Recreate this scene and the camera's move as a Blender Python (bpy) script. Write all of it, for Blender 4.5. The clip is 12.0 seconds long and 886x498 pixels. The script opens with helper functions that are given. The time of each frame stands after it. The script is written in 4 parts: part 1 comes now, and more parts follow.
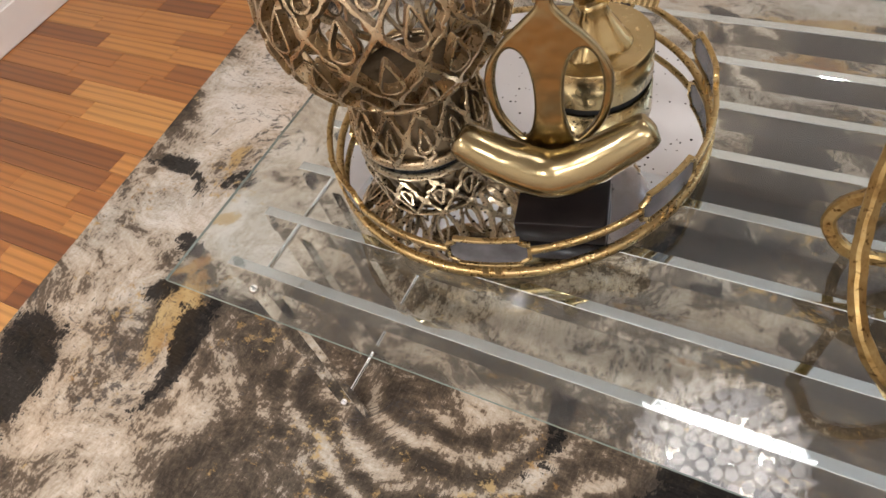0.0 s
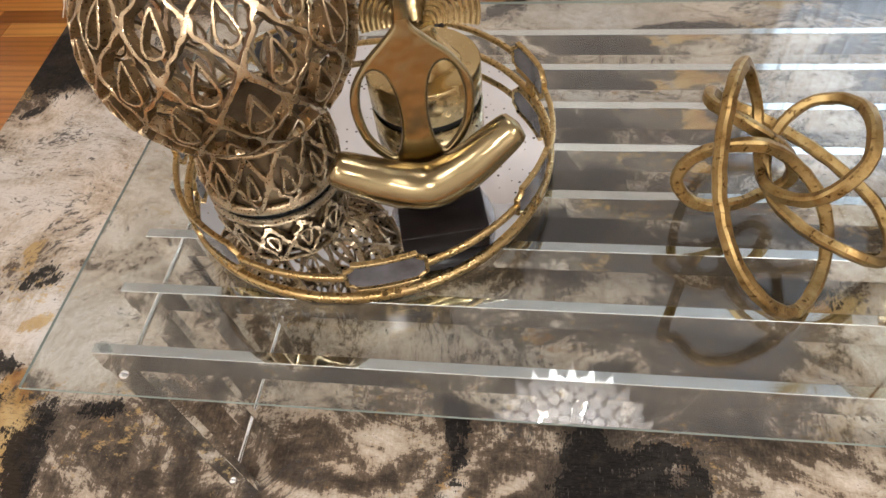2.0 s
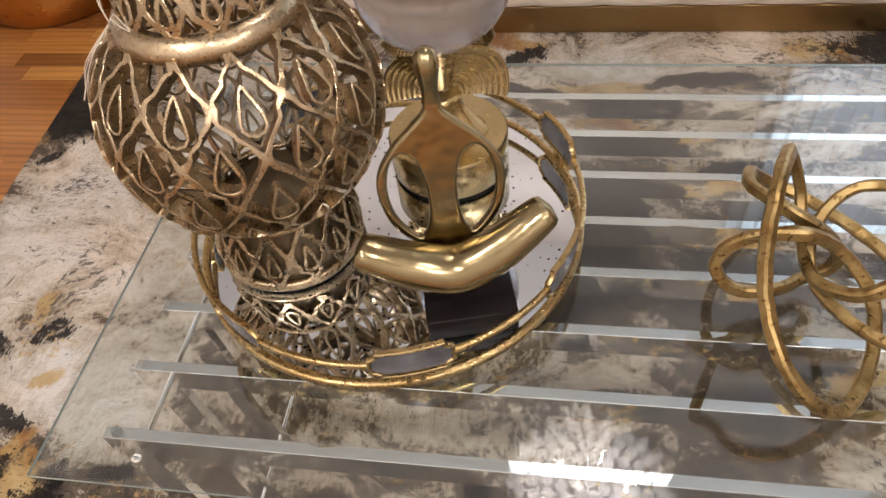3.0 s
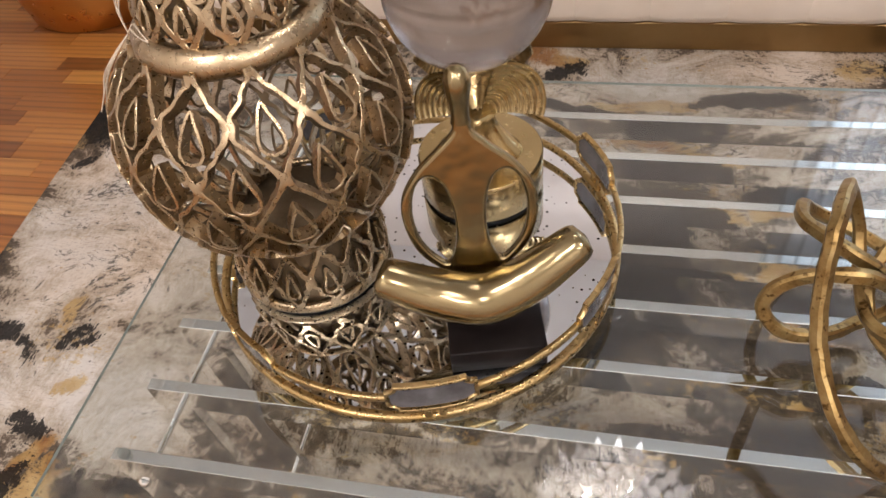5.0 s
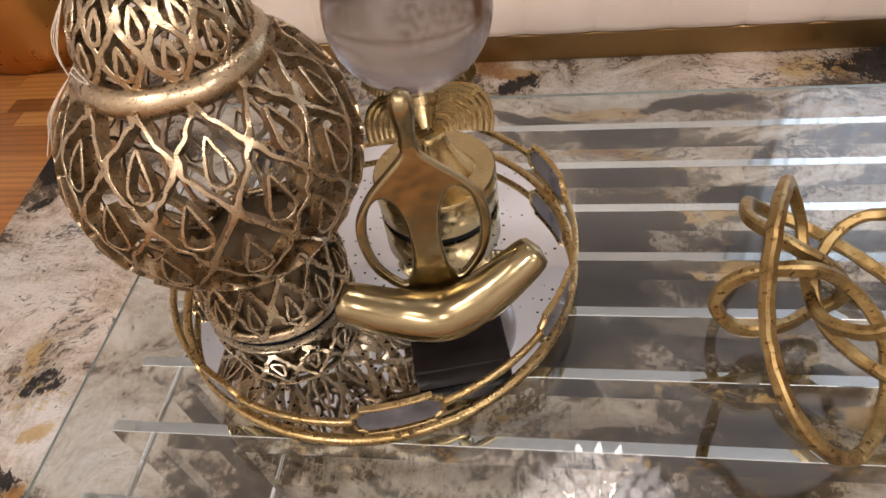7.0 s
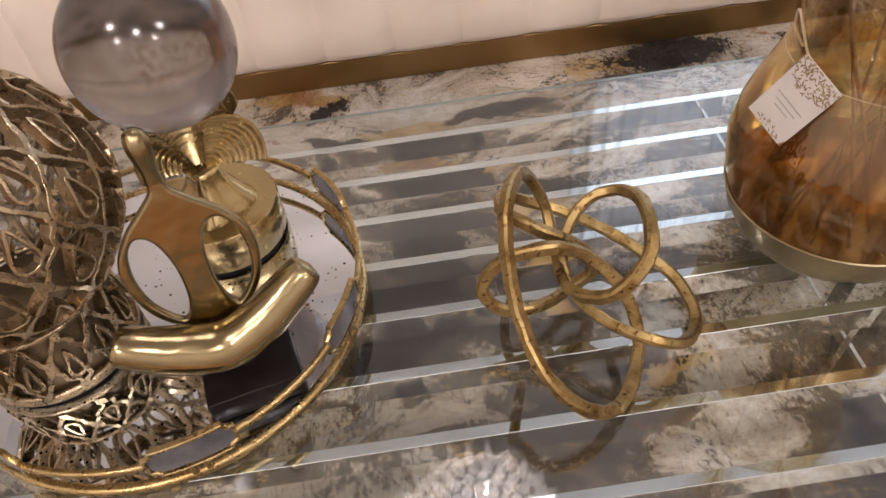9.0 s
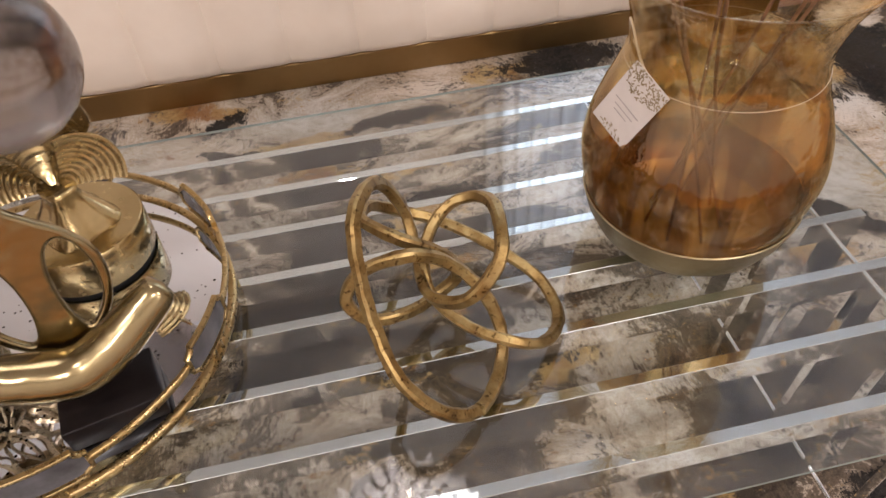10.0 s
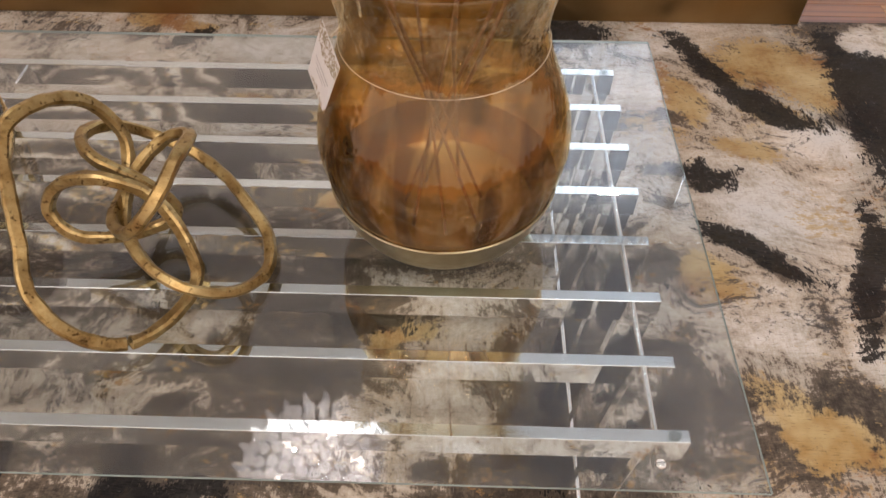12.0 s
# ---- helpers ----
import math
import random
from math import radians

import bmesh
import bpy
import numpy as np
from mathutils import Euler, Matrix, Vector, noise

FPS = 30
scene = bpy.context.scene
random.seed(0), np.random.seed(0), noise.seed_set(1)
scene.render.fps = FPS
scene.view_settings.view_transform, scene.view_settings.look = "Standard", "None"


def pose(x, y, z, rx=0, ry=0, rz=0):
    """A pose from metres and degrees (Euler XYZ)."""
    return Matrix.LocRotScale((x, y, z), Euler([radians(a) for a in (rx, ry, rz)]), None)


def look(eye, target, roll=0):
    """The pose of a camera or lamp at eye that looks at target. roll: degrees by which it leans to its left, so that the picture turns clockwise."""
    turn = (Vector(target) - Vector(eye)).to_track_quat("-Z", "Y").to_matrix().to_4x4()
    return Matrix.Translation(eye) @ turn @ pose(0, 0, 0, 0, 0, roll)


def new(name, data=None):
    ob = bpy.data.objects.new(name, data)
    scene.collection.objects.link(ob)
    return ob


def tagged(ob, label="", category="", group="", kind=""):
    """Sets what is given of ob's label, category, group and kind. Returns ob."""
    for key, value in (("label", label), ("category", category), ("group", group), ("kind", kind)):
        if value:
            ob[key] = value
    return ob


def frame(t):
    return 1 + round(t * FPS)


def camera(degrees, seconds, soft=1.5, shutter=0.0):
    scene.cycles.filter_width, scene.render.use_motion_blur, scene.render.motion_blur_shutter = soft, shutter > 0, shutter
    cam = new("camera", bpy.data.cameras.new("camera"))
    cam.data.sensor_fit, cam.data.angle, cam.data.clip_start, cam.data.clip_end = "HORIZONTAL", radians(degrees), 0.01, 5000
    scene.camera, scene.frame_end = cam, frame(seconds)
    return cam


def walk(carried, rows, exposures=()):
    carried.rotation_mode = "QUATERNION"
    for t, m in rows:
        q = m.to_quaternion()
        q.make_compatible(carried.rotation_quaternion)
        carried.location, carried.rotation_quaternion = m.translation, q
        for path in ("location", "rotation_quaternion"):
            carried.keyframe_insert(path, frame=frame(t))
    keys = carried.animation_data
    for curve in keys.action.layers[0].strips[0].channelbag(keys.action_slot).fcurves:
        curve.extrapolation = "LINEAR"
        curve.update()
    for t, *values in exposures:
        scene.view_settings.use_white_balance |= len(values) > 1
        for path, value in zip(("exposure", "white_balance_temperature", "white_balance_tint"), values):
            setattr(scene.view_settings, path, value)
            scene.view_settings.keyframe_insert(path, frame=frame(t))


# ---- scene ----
cam = camera(63.5, 12.0)
PATH = [
    (0, (0.635, -0.315, 1.16), (-0.166, 0.635, -0.407), -17.3),
    (0.5, (0.575, -0.327, 1.092), (0.032, 0.682, -0.547), -14.4),
    (1, (0.545, -0.378, 1.128), (0.19, 0.702, -0.518), -11.3),
    (1.5, (0.535, -0.396, 1.145), (0.253, 0.773, -0.453), -8.2),
    (2, (0.528, -0.381, 1.155), (0.257, 0.848, -0.399), -7.7),
    (2.5, (0.516, -0.339, 1.173), (0.232, 0.926, -0.351), -7.8),
    (3, (0.501, -0.311, 1.175), (0.2, 0.968, -0.333), -7.7),
    (3.2, (0.497, -0.316, 1.158), (0.176, 1.002, -0.312), -7.7),
    (5, (0.501, -0.268, 1.154), (0.105, 1.017, -0.327), -8.6),
    (5.5, (0.505, -0.26, 1.154), (0.094, 1.025, -0.323), -9.3),
    (6, (0.51, -0.26, 1.158), (0.106, 1.032, -0.315), -9.8),
    (6.5, (0.516, -0.259, 1.161), (0.138, 1.045, -0.308), -10.3),
    (6.7, (0.517, -0.262, 1.161), (0.156, 1.051, -0.304), -10.3),
    (8.3, (0.563, -0.298, 1.162), (0.479, 1.08, -0.285), -7.7),
    (8.5, (0.588, -0.301, 1.164), (0.525, 1.073, -0.288), -8.1),
    (9, (0.628, -0.299, 1.166), (0.666, 1.078, -0.284), -7.2),
    (9.5, (0.676, -0.303, 1.164), (0.81, 1.07, -0.285), -6.0),
    (10, (0.711, -0.315, 1.166), (0.93, 1.047, -0.283), -4.2),
    (10.5, (0.76, -0.329, 1.163), (1.0, 1.016, -0.298), -2.6),
    (11, (0.832, -0.342, 1.157), (1.049, 1.004, -0.306), -1.3),
    (11.2, (0.885, -0.334, 1.171), (1.067, 0.974, -0.332), 0.0),
    (11.5, (0.981, -0.352, 1.157), (1.098, 0.971, -0.339), -0.1),
    (12, (1.154, -0.335, 1.139), (1.12, 0.966, -0.38), 0.2),
]
walk(cam, [(t, look(eye, target, roll)) for t, eye, target, roll in PATH],
     [(0, -0.04, 6350, 12), (1.5, 0.03, 6400, 12), (3, -0.05, 6450, 15), (5.5, -0.12, 6500, 17), (9, -0.21, 6600, 20), (12, -0.07, 6500, 18)])

# ---- light ----
scene.view_settings.exposure = 0.0
world = bpy.data.worlds.new("world")
scene.world = world
world.use_nodes = True
world.node_tree.nodes["Background"].inputs[0].default_value = (0.9, 0.85, 0.8, 1)
world.node_tree.nodes["Background"].inputs[1].default_value = 0.05

WARM = (1.0, 0.93, 0.85)


def lamp(name, kind, place, power, size, colour=WARM):
    data = bpy.data.lights.new(name, kind)
    data.energy, data.color = power, colour
    if kind == "AREA":
        data.shape, data.size = "DISK", size
    else:
        data.shadow_soft_size = size
    ob = new(name, data)
    ob.location = place
    return ob


CHANDELIER = (0.665, 0.735, 2.2)
for k in range(6):
    a = k * math.pi / 3 + 0.3
    lamp("chandelier_bulb", "POINT", (CHANDELIER[0] + 0.15 * math.cos(a), CHANDELIER[1] + 0.15 * math.sin(a), 2.315), 14, 0.02)
# unseen fill lights, added behind the camera to brighten the room
FILL_LIGHTS = [(-0.7, -0.9), (2.1, -0.9), (0.7, -1.5), (-0.7, -2.1), (2.1, -2.1)]
for x, y in FILL_LIGHTS:
    lamp("fill_lamp", "AREA", (x, y, 2.945), 27, 0.12)


sky_lamp = lamp("window_daylight", "AREA", (2.36, 2.57, 1.60), 34, 1.0, (0.82, 0.91, 1.0))
sky_lamp.data.shape, sky_lamp.data.size, sky_lamp.data.size_y = "RECTANGLE", 1.6, 2.2
sky_lamp.rotation_euler = (radians(-90), 0, 0)

# ---- materials ----
def material(name):
    m = bpy.data.materials.new(name)
    m.use_nodes = True
    t = m.node_tree
    return m, t, t.nodes["Principled BSDF"]


def node(t, kind, **values):
    n = t.nodes.new(kind)
    for key, value in values.items():
        n.inputs[key.replace("_", " ")].default_value = value
    return n


def ramp(t, source, stops):
    n = t.nodes.new("ShaderNodeValToRGB")
    while len(n.color_ramp.elements) < len(stops):
        n.color_ramp.elements.new(0.5)
    for e, (at, c) in zip(n.color_ramp.elements, stops):
        e.position = at
        e.color = (*c, 1) if len(c) == 3 else c
    t.links.new(source, n.inputs[0])
    return n.outputs[0]


def coords(t, scale=(1, 1, 1), turn=0.0):
    c = t.nodes.new("ShaderNodeTexCoord")
    m = t.nodes.new("ShaderNodeMapping")
    m.inputs["Scale"].default_value = scale
    m.inputs["Rotation"].default_value = (0, 0, turn)
    t.links.new(c.outputs["Object"], m.inputs[0])
    return m.outputs[0]


def noise_tex(t, vec, scale, detail=4.0, rough=0.55, warp=0.0):
    n = node(t, "ShaderNodeTexNoise", Scale=scale, Detail=detail, Roughness=rough, Distortion=warp)
    t.links.new(vec, n.inputs["Vector"])
    return n.outputs["Fac"]


def bump(t, bsdf, height, strength=0.3, distance=0.002):
    b = node(t, "ShaderNodeBump", Strength=strength, Distance=distance)
    t.links.new(height, b.inputs["Height"])
    t.links.new(b.outputs[0], bsdf.inputs["Normal"])


def metal(name, dark, light, rough, grain=40.0, relief=0.15, spread=0.08, depth=0.0015):
    m, t, b = material(name)
    v = coords(t)
    big = noise_tex(t, v, grain * 0.3, 5)
    fine = noise_tex(t, v, grain * 4, 3)
    t.links.new(ramp(t, big, [(0.3, dark), (0.65, light)]), b.inputs["Base Color"])
    b.inputs["Metallic"].default_value = 1
    r = node(t, "ShaderNodeMapRange", From_Min=0.3, From_Max=0.7, To_Min=rough - spread, To_Max=rough + spread)
    t.links.new(fine, r.inputs[0])
    t.links.new(r.outputs[0], b.inputs["Roughness"])
    h = noise_tex(t, v, grain, 3)
    bump(t, b, h, relief, depth)
    return m


JAR_GOLD = metal("champagne_gold", (0.33, 0.255, 0.155), (0.49, 0.39, 0.26), 0.31, 70, 0.20)
JAR_DULL = metal("dull_dark_gold", (0.155, 0.118, 0.074), (0.265, 0.207, 0.135), 0.60, 50, 0.3)
BRASS = metal("polished_brass", (0.23, 0.182, 0.095), (0.33, 0.268, 0.15), 0.20, 11, 0.30, 0.03, 0.012)
RAIL_GOLD = metal("gilt_metal", (0.42, 0.285, 0.11), (0.48, 0.36, 0.18), 0.30, 40, 0.03)
PLINTH_GOLD = metal("brushed_gold", (0.27, 0.175, 0.075), (0.35, 0.235, 0.11), 0.38, 10, 0.05)
SHELL_GOLD = metal("shell_gold", (0.42, 0.32, 0.15), (0.54, 0.43, 0.23), 0.22, 20, 0.02)


def chrome():
    m, t, b = material("chrome")
    f = noise_tex(t, coords(t, (3, 30, 30)), 6, 3)
    t.links.new(ramp(t, f, [(0.3, (0.88, 0.91, 0.94)), (0.7, (0.93, 0.96, 0.98))]), b.inputs["Base Color"])
    b.inputs["Metallic"].default_value = 1
    b.inputs["Roughness"].default_value = 0.02
    return m


CHROME = chrome()
BOWL_GOLD = metal("pale_gold_bowl", (0.30, 0.245, 0.14), (0.38, 0.32, 0.20), 0.36, 20, 0.1)


def antique_gold():
    m, t, b = material("antique_gold")
    v = coords(t)
    patches = noise_tex(t, v, 45, 5, 0.65)
    pits = noise_tex(t, v, 150, 2)
    base = ramp(t, patches, [(0.28, (0.09, 0.055, 0.02)), (0.42, (0.27, 0.18, 0.07)), (0.64, (0.38, 0.285, 0.13))])
    spot = ramp(t, pits, [(0.30, (0.25, 0.2, 0.15)), (0.40, (1, 1, 1))])
    mix = t.nodes.new("ShaderNodeMix")
    mix.data_type, mix.blend_type = "RGBA", "MULTIPLY"
    mix.inputs["Factor"].default_value = 0.9
    t.links.new(base, mix.inputs["A"])
    t.links.new(spot, mix.inputs["B"])
    t.links.new(mix.outputs["Result"], b.inputs["Base Color"])
    b.inputs["Metallic"].default_value = 1
    b.inputs["Roughness"].default_value = 0.42
    bump(t, b, patches, 0.5, 0.002)
    return m


KNOT_GOLD = antique_gold()


def thin_glass(name, tint, gloss=(1, 1, 1), ior=1.5, extra=0.0, rough=0.0):
    """Clear pane: straight through, with the surface's own mirror image on top."""
    m, t, b = material(name)
    t.nodes.remove(b)
    clear = node(t, "ShaderNodeBsdfTransparent", Color=(*tint, 1))
    shine = node(t, "ShaderNodeBsdfGlossy", Color=(*gloss, 1), Roughness=rough)
    f = node(t, "ShaderNodeLayerWeight", Blend=0.5)
    steep = t.nodes.new("ShaderNodeMath")
    steep.operation = "POWER"
    steep.inputs[1].default_value = 4.5
    t.links.new(f.outputs["Facing"], steep.inputs[0])
    r0 = ((ior - 1) / (ior + 1)) ** 2 + extra
    add = t.nodes.new("ShaderNodeMath")
    add.operation = "MULTIPLY_ADD"
    add.use_clamp = True
    add.inputs[1].default_value = 1 - r0
    add.inputs[2].default_value = r0
    t.links.new(steep.outputs[0], add.inputs[0])
    mix = t.nodes.new("ShaderNodeMixShader")
    t.links.new(add.outputs[0], mix.inputs[0])
    t.links.new(clear.outputs[0], mix.inputs[1])
    t.links.new(shine.outputs[0], mix.inputs[2])
    t.links.new(mix.outputs[0], t.nodes["Material Output"].inputs[0])
    return m


PANE = thin_glass("table_glass", (0.93, 0.955, 0.95), (1, 1, 1), 1.5, 0.025)
AMBER = thin_glass("amber_lustre_glass", (0.93, 0.74, 0.50), (1.0, 0.86, 0.62), 1.5, 0.08)
t = AMBER.node_tree
dimple = node(t, "ShaderNodeBump", Strength=0.55, Distance=0.004)
t.links.new(noise_tex(t, coords(t, (1, 1, 0.45)), 44, 2), dimple.inputs["Height"])
t.links.new(dimple.outputs[0], t.nodes["Glossy BSDF"].inputs["Normal"])
split = t.nodes.new("ShaderNodeSeparateXYZ")
t.links.new(coords(t), split.inputs[0])
tall = node(t, "ShaderNodeMapRange", From_Min=0.05, From_Max=0.37)
t.links.new(split.outputs[2], tall.inputs[0])
hue = ramp(t, tall.outputs[0], [(0.0, (0.82, 0.66, 0.40)), (0.45, (0.84, 0.70, 0.46)), (0.66, (0.94, 0.90, 0.79)), (1.0, (0.96, 0.94, 0.87))])
# vertical room reflections on the vase, painted into the glass tint as noise bands
mirrored_bands = ramp(t, noise_tex(t, coords(t, (22, 22, 2.0)), 1.0, 1, 0.4, 0.5), [(0.43, (0.66, 0.54, 0.42)), (0.442, (0.86, 0.80, 0.70)), (0.54, (0.92, 0.89, 0.84)), (0.552, (1.10, 1.10, 1.10))])
mix = t.nodes.new("ShaderNodeMix")
mix.data_type, mix.blend_type = "RGBA", "MULTIPLY"
t.links.new(ramp(t, tall.outputs[0], [(0.5, (0.95, 0.95, 0.95)), (0.72, (0.25, 0.25, 0.25))]), mix.inputs["Factor"])
t.links.new(hue, mix.inputs["A"])
t.links.new(mirrored_bands, mix.inputs["B"])
t.links.new(mix.outputs["Result"], t.nodes["Transparent BSDF"].inputs[0])


def plain(name, colour, rough=0.5, grain=60.0, spread=0.12, relief=0.1, depth=0.001, coat=0.0):
    m, t, b = material(name)
    v = coords(t)
    f = noise_tex(t, v, grain, 4)
    lo = tuple(c * (1 - spread) for c in colour)
    hi = tuple(min(1, c * (1 + spread)) for c in colour)
    t.links.new(ramp(t, f, [(0.3, lo), (0.7, hi)]), b.inputs["Base Color"])
    b.inputs["Roughness"].default_value = rough
    b.inputs["Coat Weight"].default_value = coat
    bump(t, b, noise_tex(t, v, grain * 5, 3), relief, depth)
    return m


EDGE_GLASS = plain("glass_edge", (0.24, 0.30, 0.285), 0.08, 5, 0.2, 0.0)
BLACK = plain("black_lacquer", (0.008, 0.006, 0.006), 0.36, 30, 0.3, 0.05)
BLACK.node_tree.nodes["Principled BSDF"].inputs["Specular IOR Level"].default_value = 0.12
FELT = plain("black_felt", (0.01, 0.01, 0.01), 0.9)
WALL = plain("wall_paint", (0.78, 0.75, 0.73), 0.6, 6, 0.03, 0.06)
PLATE = plain("satin_grey", (0.10, 0.10, 0.105), 0.4)
CEILING = plain("ceiling_paint", (0.83, 0.88, 0.93), 0.8, 6, 0.02, 0.05)
CARD = plain("white_card", (0.82, 0.80, 0.78), 0.6, 40, 0.04)
TAG_CARD = plain("pearl_card", (0.55, 0.52, 0.495), 0.5, 40, 0.06)
PRINT = plain("gold_ink", (0.24, 0.18, 0.10), 0.45)
INK = plain("grey_ink", (0.35, 0.33, 0.32), 0.6)
THREAD = plain("pale_thread", (0.50, 0.43, 0.34), 0.8, 300, 0.2)
STEM = plain("dry_stem", (0.16, 0.08, 0.035), 0.7, 80, 0.4)
PLUME = plain("pampas_plume", (0.62, 0.52, 0.34), 0.8, 60, 0.25)
DARK_PANEL = plain("antique_dark_mirror", (0.10, 0.10, 0.11), 0.18, 25, 0.5, 0.05)


def velvet():
    m, t, b = material("cream_velvet")
    v = coords(t)
    f = noise_tex(t, v, 5, 4)
    t.links.new(ramp(t, f, [(0.3, (0.74, 0.655, 0.56)), (0.7, (0.82, 0.745, 0.655))]), b.inputs["Base Color"])
    b.inputs["Roughness"].default_value = 0.7
    b.inputs["Sheen Weight"].default_value = 0.35
    b.inputs["Sheen Roughness"].default_value = 0.4
    bump(t, b, noise_tex(t, v, 350, 2), 0.12, 0.001)
    return m


VELVET = velvet()


def speckled_mirror():
    m, t, b = material("speckled_mirror")
    c = t.nodes.new("ShaderNodeTexCoord")
    cells = node(t, "ShaderNodeTexVoronoi", Scale=95.0)
    t.links.new(c.outputs["Object"], cells.inputs["Vector"])
    dots = node(t, "ShaderNodeMapRange", From_Min=0.17, From_Max=0.21)
    t.links.new(cells.outputs["Distance"], dots.inputs[0])
    where = noise_tex(t, c.outputs["Object"], 22, 4, 0.7)
    gate = node(t, "ShaderNodeMapRange", From_Min=0.44, From_Max=0.48, To_Min=1.0, To_Max=0.0)
    t.links.new(where, gate.inputs[0])
    keep = t.nodes.new("ShaderNodeMath")
    keep.operation = "MAXIMUM"
    t.links.new(dots.outputs[0], keep.inputs[0])
    t.links.new(gate.outputs[0], keep.inputs[1])
    t.links.new(ramp(t, keep.outputs[0], [(0.0, (0.01, 0.01, 0.012)), (0.5, (0.82, 0.87, 0.92))]), b.inputs["Base Color"])
    b.inputs["Metallic"].default_value = 1
    b.inputs["Roughness"].default_value = 0.03
    return m


MIRROR = speckled_mirror()


def crystal(name, colour, rough=0.0):
    m, t, b = material(name)
    b.inputs["Base Color"].default_value = (*colour, 1)
    b.inputs["Roughness"].default_value = rough
    b.inputs["Transmission Weight"].default_value = 1
    b.inputs["IOR"].default_value = 1.5
    return m


BALL_GLASS = crystal("lilac_crystal", (0.87, 0.83, 0.85), 0.16)
t = BALL_GLASS.node_tree
v = coords(t)
cloud = ramp(t, noise_tex(t, v, 14, 3), [(0.45, (0, 0, 0)), (0.6, (1, 1, 1))])
mott = ramp(t, noise_tex(t, v, 120, 4, 0.7), [(0.42, (0.19, 0.145, 0.12)), (0.56, (0.32, 0.295, 0.29))])
mix = t.nodes.new("ShaderNodeMix")
mix.data_type = "RGBA"
t.links.new(cloud, mix.inputs["Factor"])
mix.inputs["A"].default_value = (0.32, 0.295, 0.29, 1)
t.links.new(mott, mix.inputs["B"])
t.links.new(mix.outputs["Result"], t.nodes["Principled BSDF"].inputs["Base Color"])
BEAD_GLASS = crystal("glowing_crystal", (0.95, 0.94, 0.94), 0.08)
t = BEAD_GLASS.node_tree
# crystals give no light; this emission imitates the bulbs shining through them
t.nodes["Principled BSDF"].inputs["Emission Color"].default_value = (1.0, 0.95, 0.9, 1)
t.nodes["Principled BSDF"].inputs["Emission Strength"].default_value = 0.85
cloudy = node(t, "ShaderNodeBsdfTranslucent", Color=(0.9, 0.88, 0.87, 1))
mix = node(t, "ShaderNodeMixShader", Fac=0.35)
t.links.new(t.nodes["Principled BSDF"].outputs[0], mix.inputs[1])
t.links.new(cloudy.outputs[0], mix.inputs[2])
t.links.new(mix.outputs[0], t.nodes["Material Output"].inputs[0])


def glow(name, colour, strength):
    m, t, b = material(name)
    b.inputs["Base Color"].default_value = (*colour, 1)
    b.inputs["Emission Color"].default_value = (*colour, 1)
    b.inputs["Emission Strength"].default_value = strength
    return m


BULB = glow("bulb_glow", (1.0, 0.9, 0.78), 6)
CAN = glow("fill_glow", (1.0, 0.86, 0.7), 12)


def oak():
    m, t, b = material("oak_strip")
    info = t.nodes.new("ShaderNodeObjectInfo")
    c = t.nodes.new("ShaderNodeTexCoord")
    shift = t.nodes.new("ShaderNodeVectorMath")
    shift.operation = "MULTIPLY_ADD"
    shift.inputs[1].default_value = (1, 1, 1)
    comb = t.nodes.new("ShaderNodeCombineXYZ")
    big = t.nodes.new("ShaderNodeMath")
    big.operation = "MULTIPLY"
    big.inputs[1].default_value = 40
    t.links.new(info.outputs["Random"], big.inputs[0])
    for k in range(3):
        t.links.new(big.outputs[0], comb.inputs[k])
    t.links.new(c.outputs["Object"], shift.inputs[0])
    t.links.new(comb.outputs[0], shift.inputs[2])
    m1 = t.nodes.new("ShaderNodeMapping")
    m1.inputs["Scale"].default_value = (2.2, 22, 10)
    t.links.new(shift.outputs[0], m1.inputs[0])
    bands = node(t, "ShaderNodeTexWave", Scale=0.55, Distortion=6.0, Detail=3.0, Detail_Scale=0.7)
    bands.bands_direction = "Y"
    t.links.new(m1.outputs[0], bands.inputs["Vector"])
    m2 = t.nodes.new("ShaderNodeMapping")
    m2.inputs["Scale"].default_value = (6, 260, 40)
    t.links.new(shift.outputs[0], m2.inputs[0])
    fibre = noise_tex(t, m2.outputs[0], 1.0, 4, 0.6)
    grain = ramp(t, bands.outputs["Fac"], [(0.0, (0.42, 0.42, 0.42)), (0.35, (0.85, 0.85, 0.85)), (1.0, (1, 1, 1))])
    fine = ramp(t, fibre, [(0.3, (0.72, 0.72, 0.72)), (0.6, (1, 1, 1))])
    tone = ramp(t, info.outputs["Random"], [(0.0, (0.20, 0.068, 0.017)), (0.2, (0.32, 0.117, 0.026)), (0.6, (0.41, 0.162, 0.036)), (0.85, (0.49, 0.215, 0.052)), (1.0, (0.57, 0.29, 0.082))])
    last = tone
    for layer, f in ((grain, 0.55), (fine, 0.6)):
        mix = t.nodes.new("ShaderNodeMix")
        mix.data_type, mix.blend_type = "RGBA", "MULTIPLY"
        mix.inputs["Factor"].default_value = f
        t.links.new(last, mix.inputs["A"])
        t.links.new(layer, mix.inputs["B"])
        last = mix.outputs["Result"]
    t.links.new(last, b.inputs["Base Color"])
    b.inputs["Roughness"].default_value = 0.33
    b.inputs["Coat Weight"].default_value = 0.25
    b.inputs["Coat Roughness"].default_value = 0.2
    bump(t, b, fibre, 0.12, 0.0006)
    return m


OAK = oak()
SKY = glow("pale_daylight", (0.88, 0.93, 1.0), 2.0)


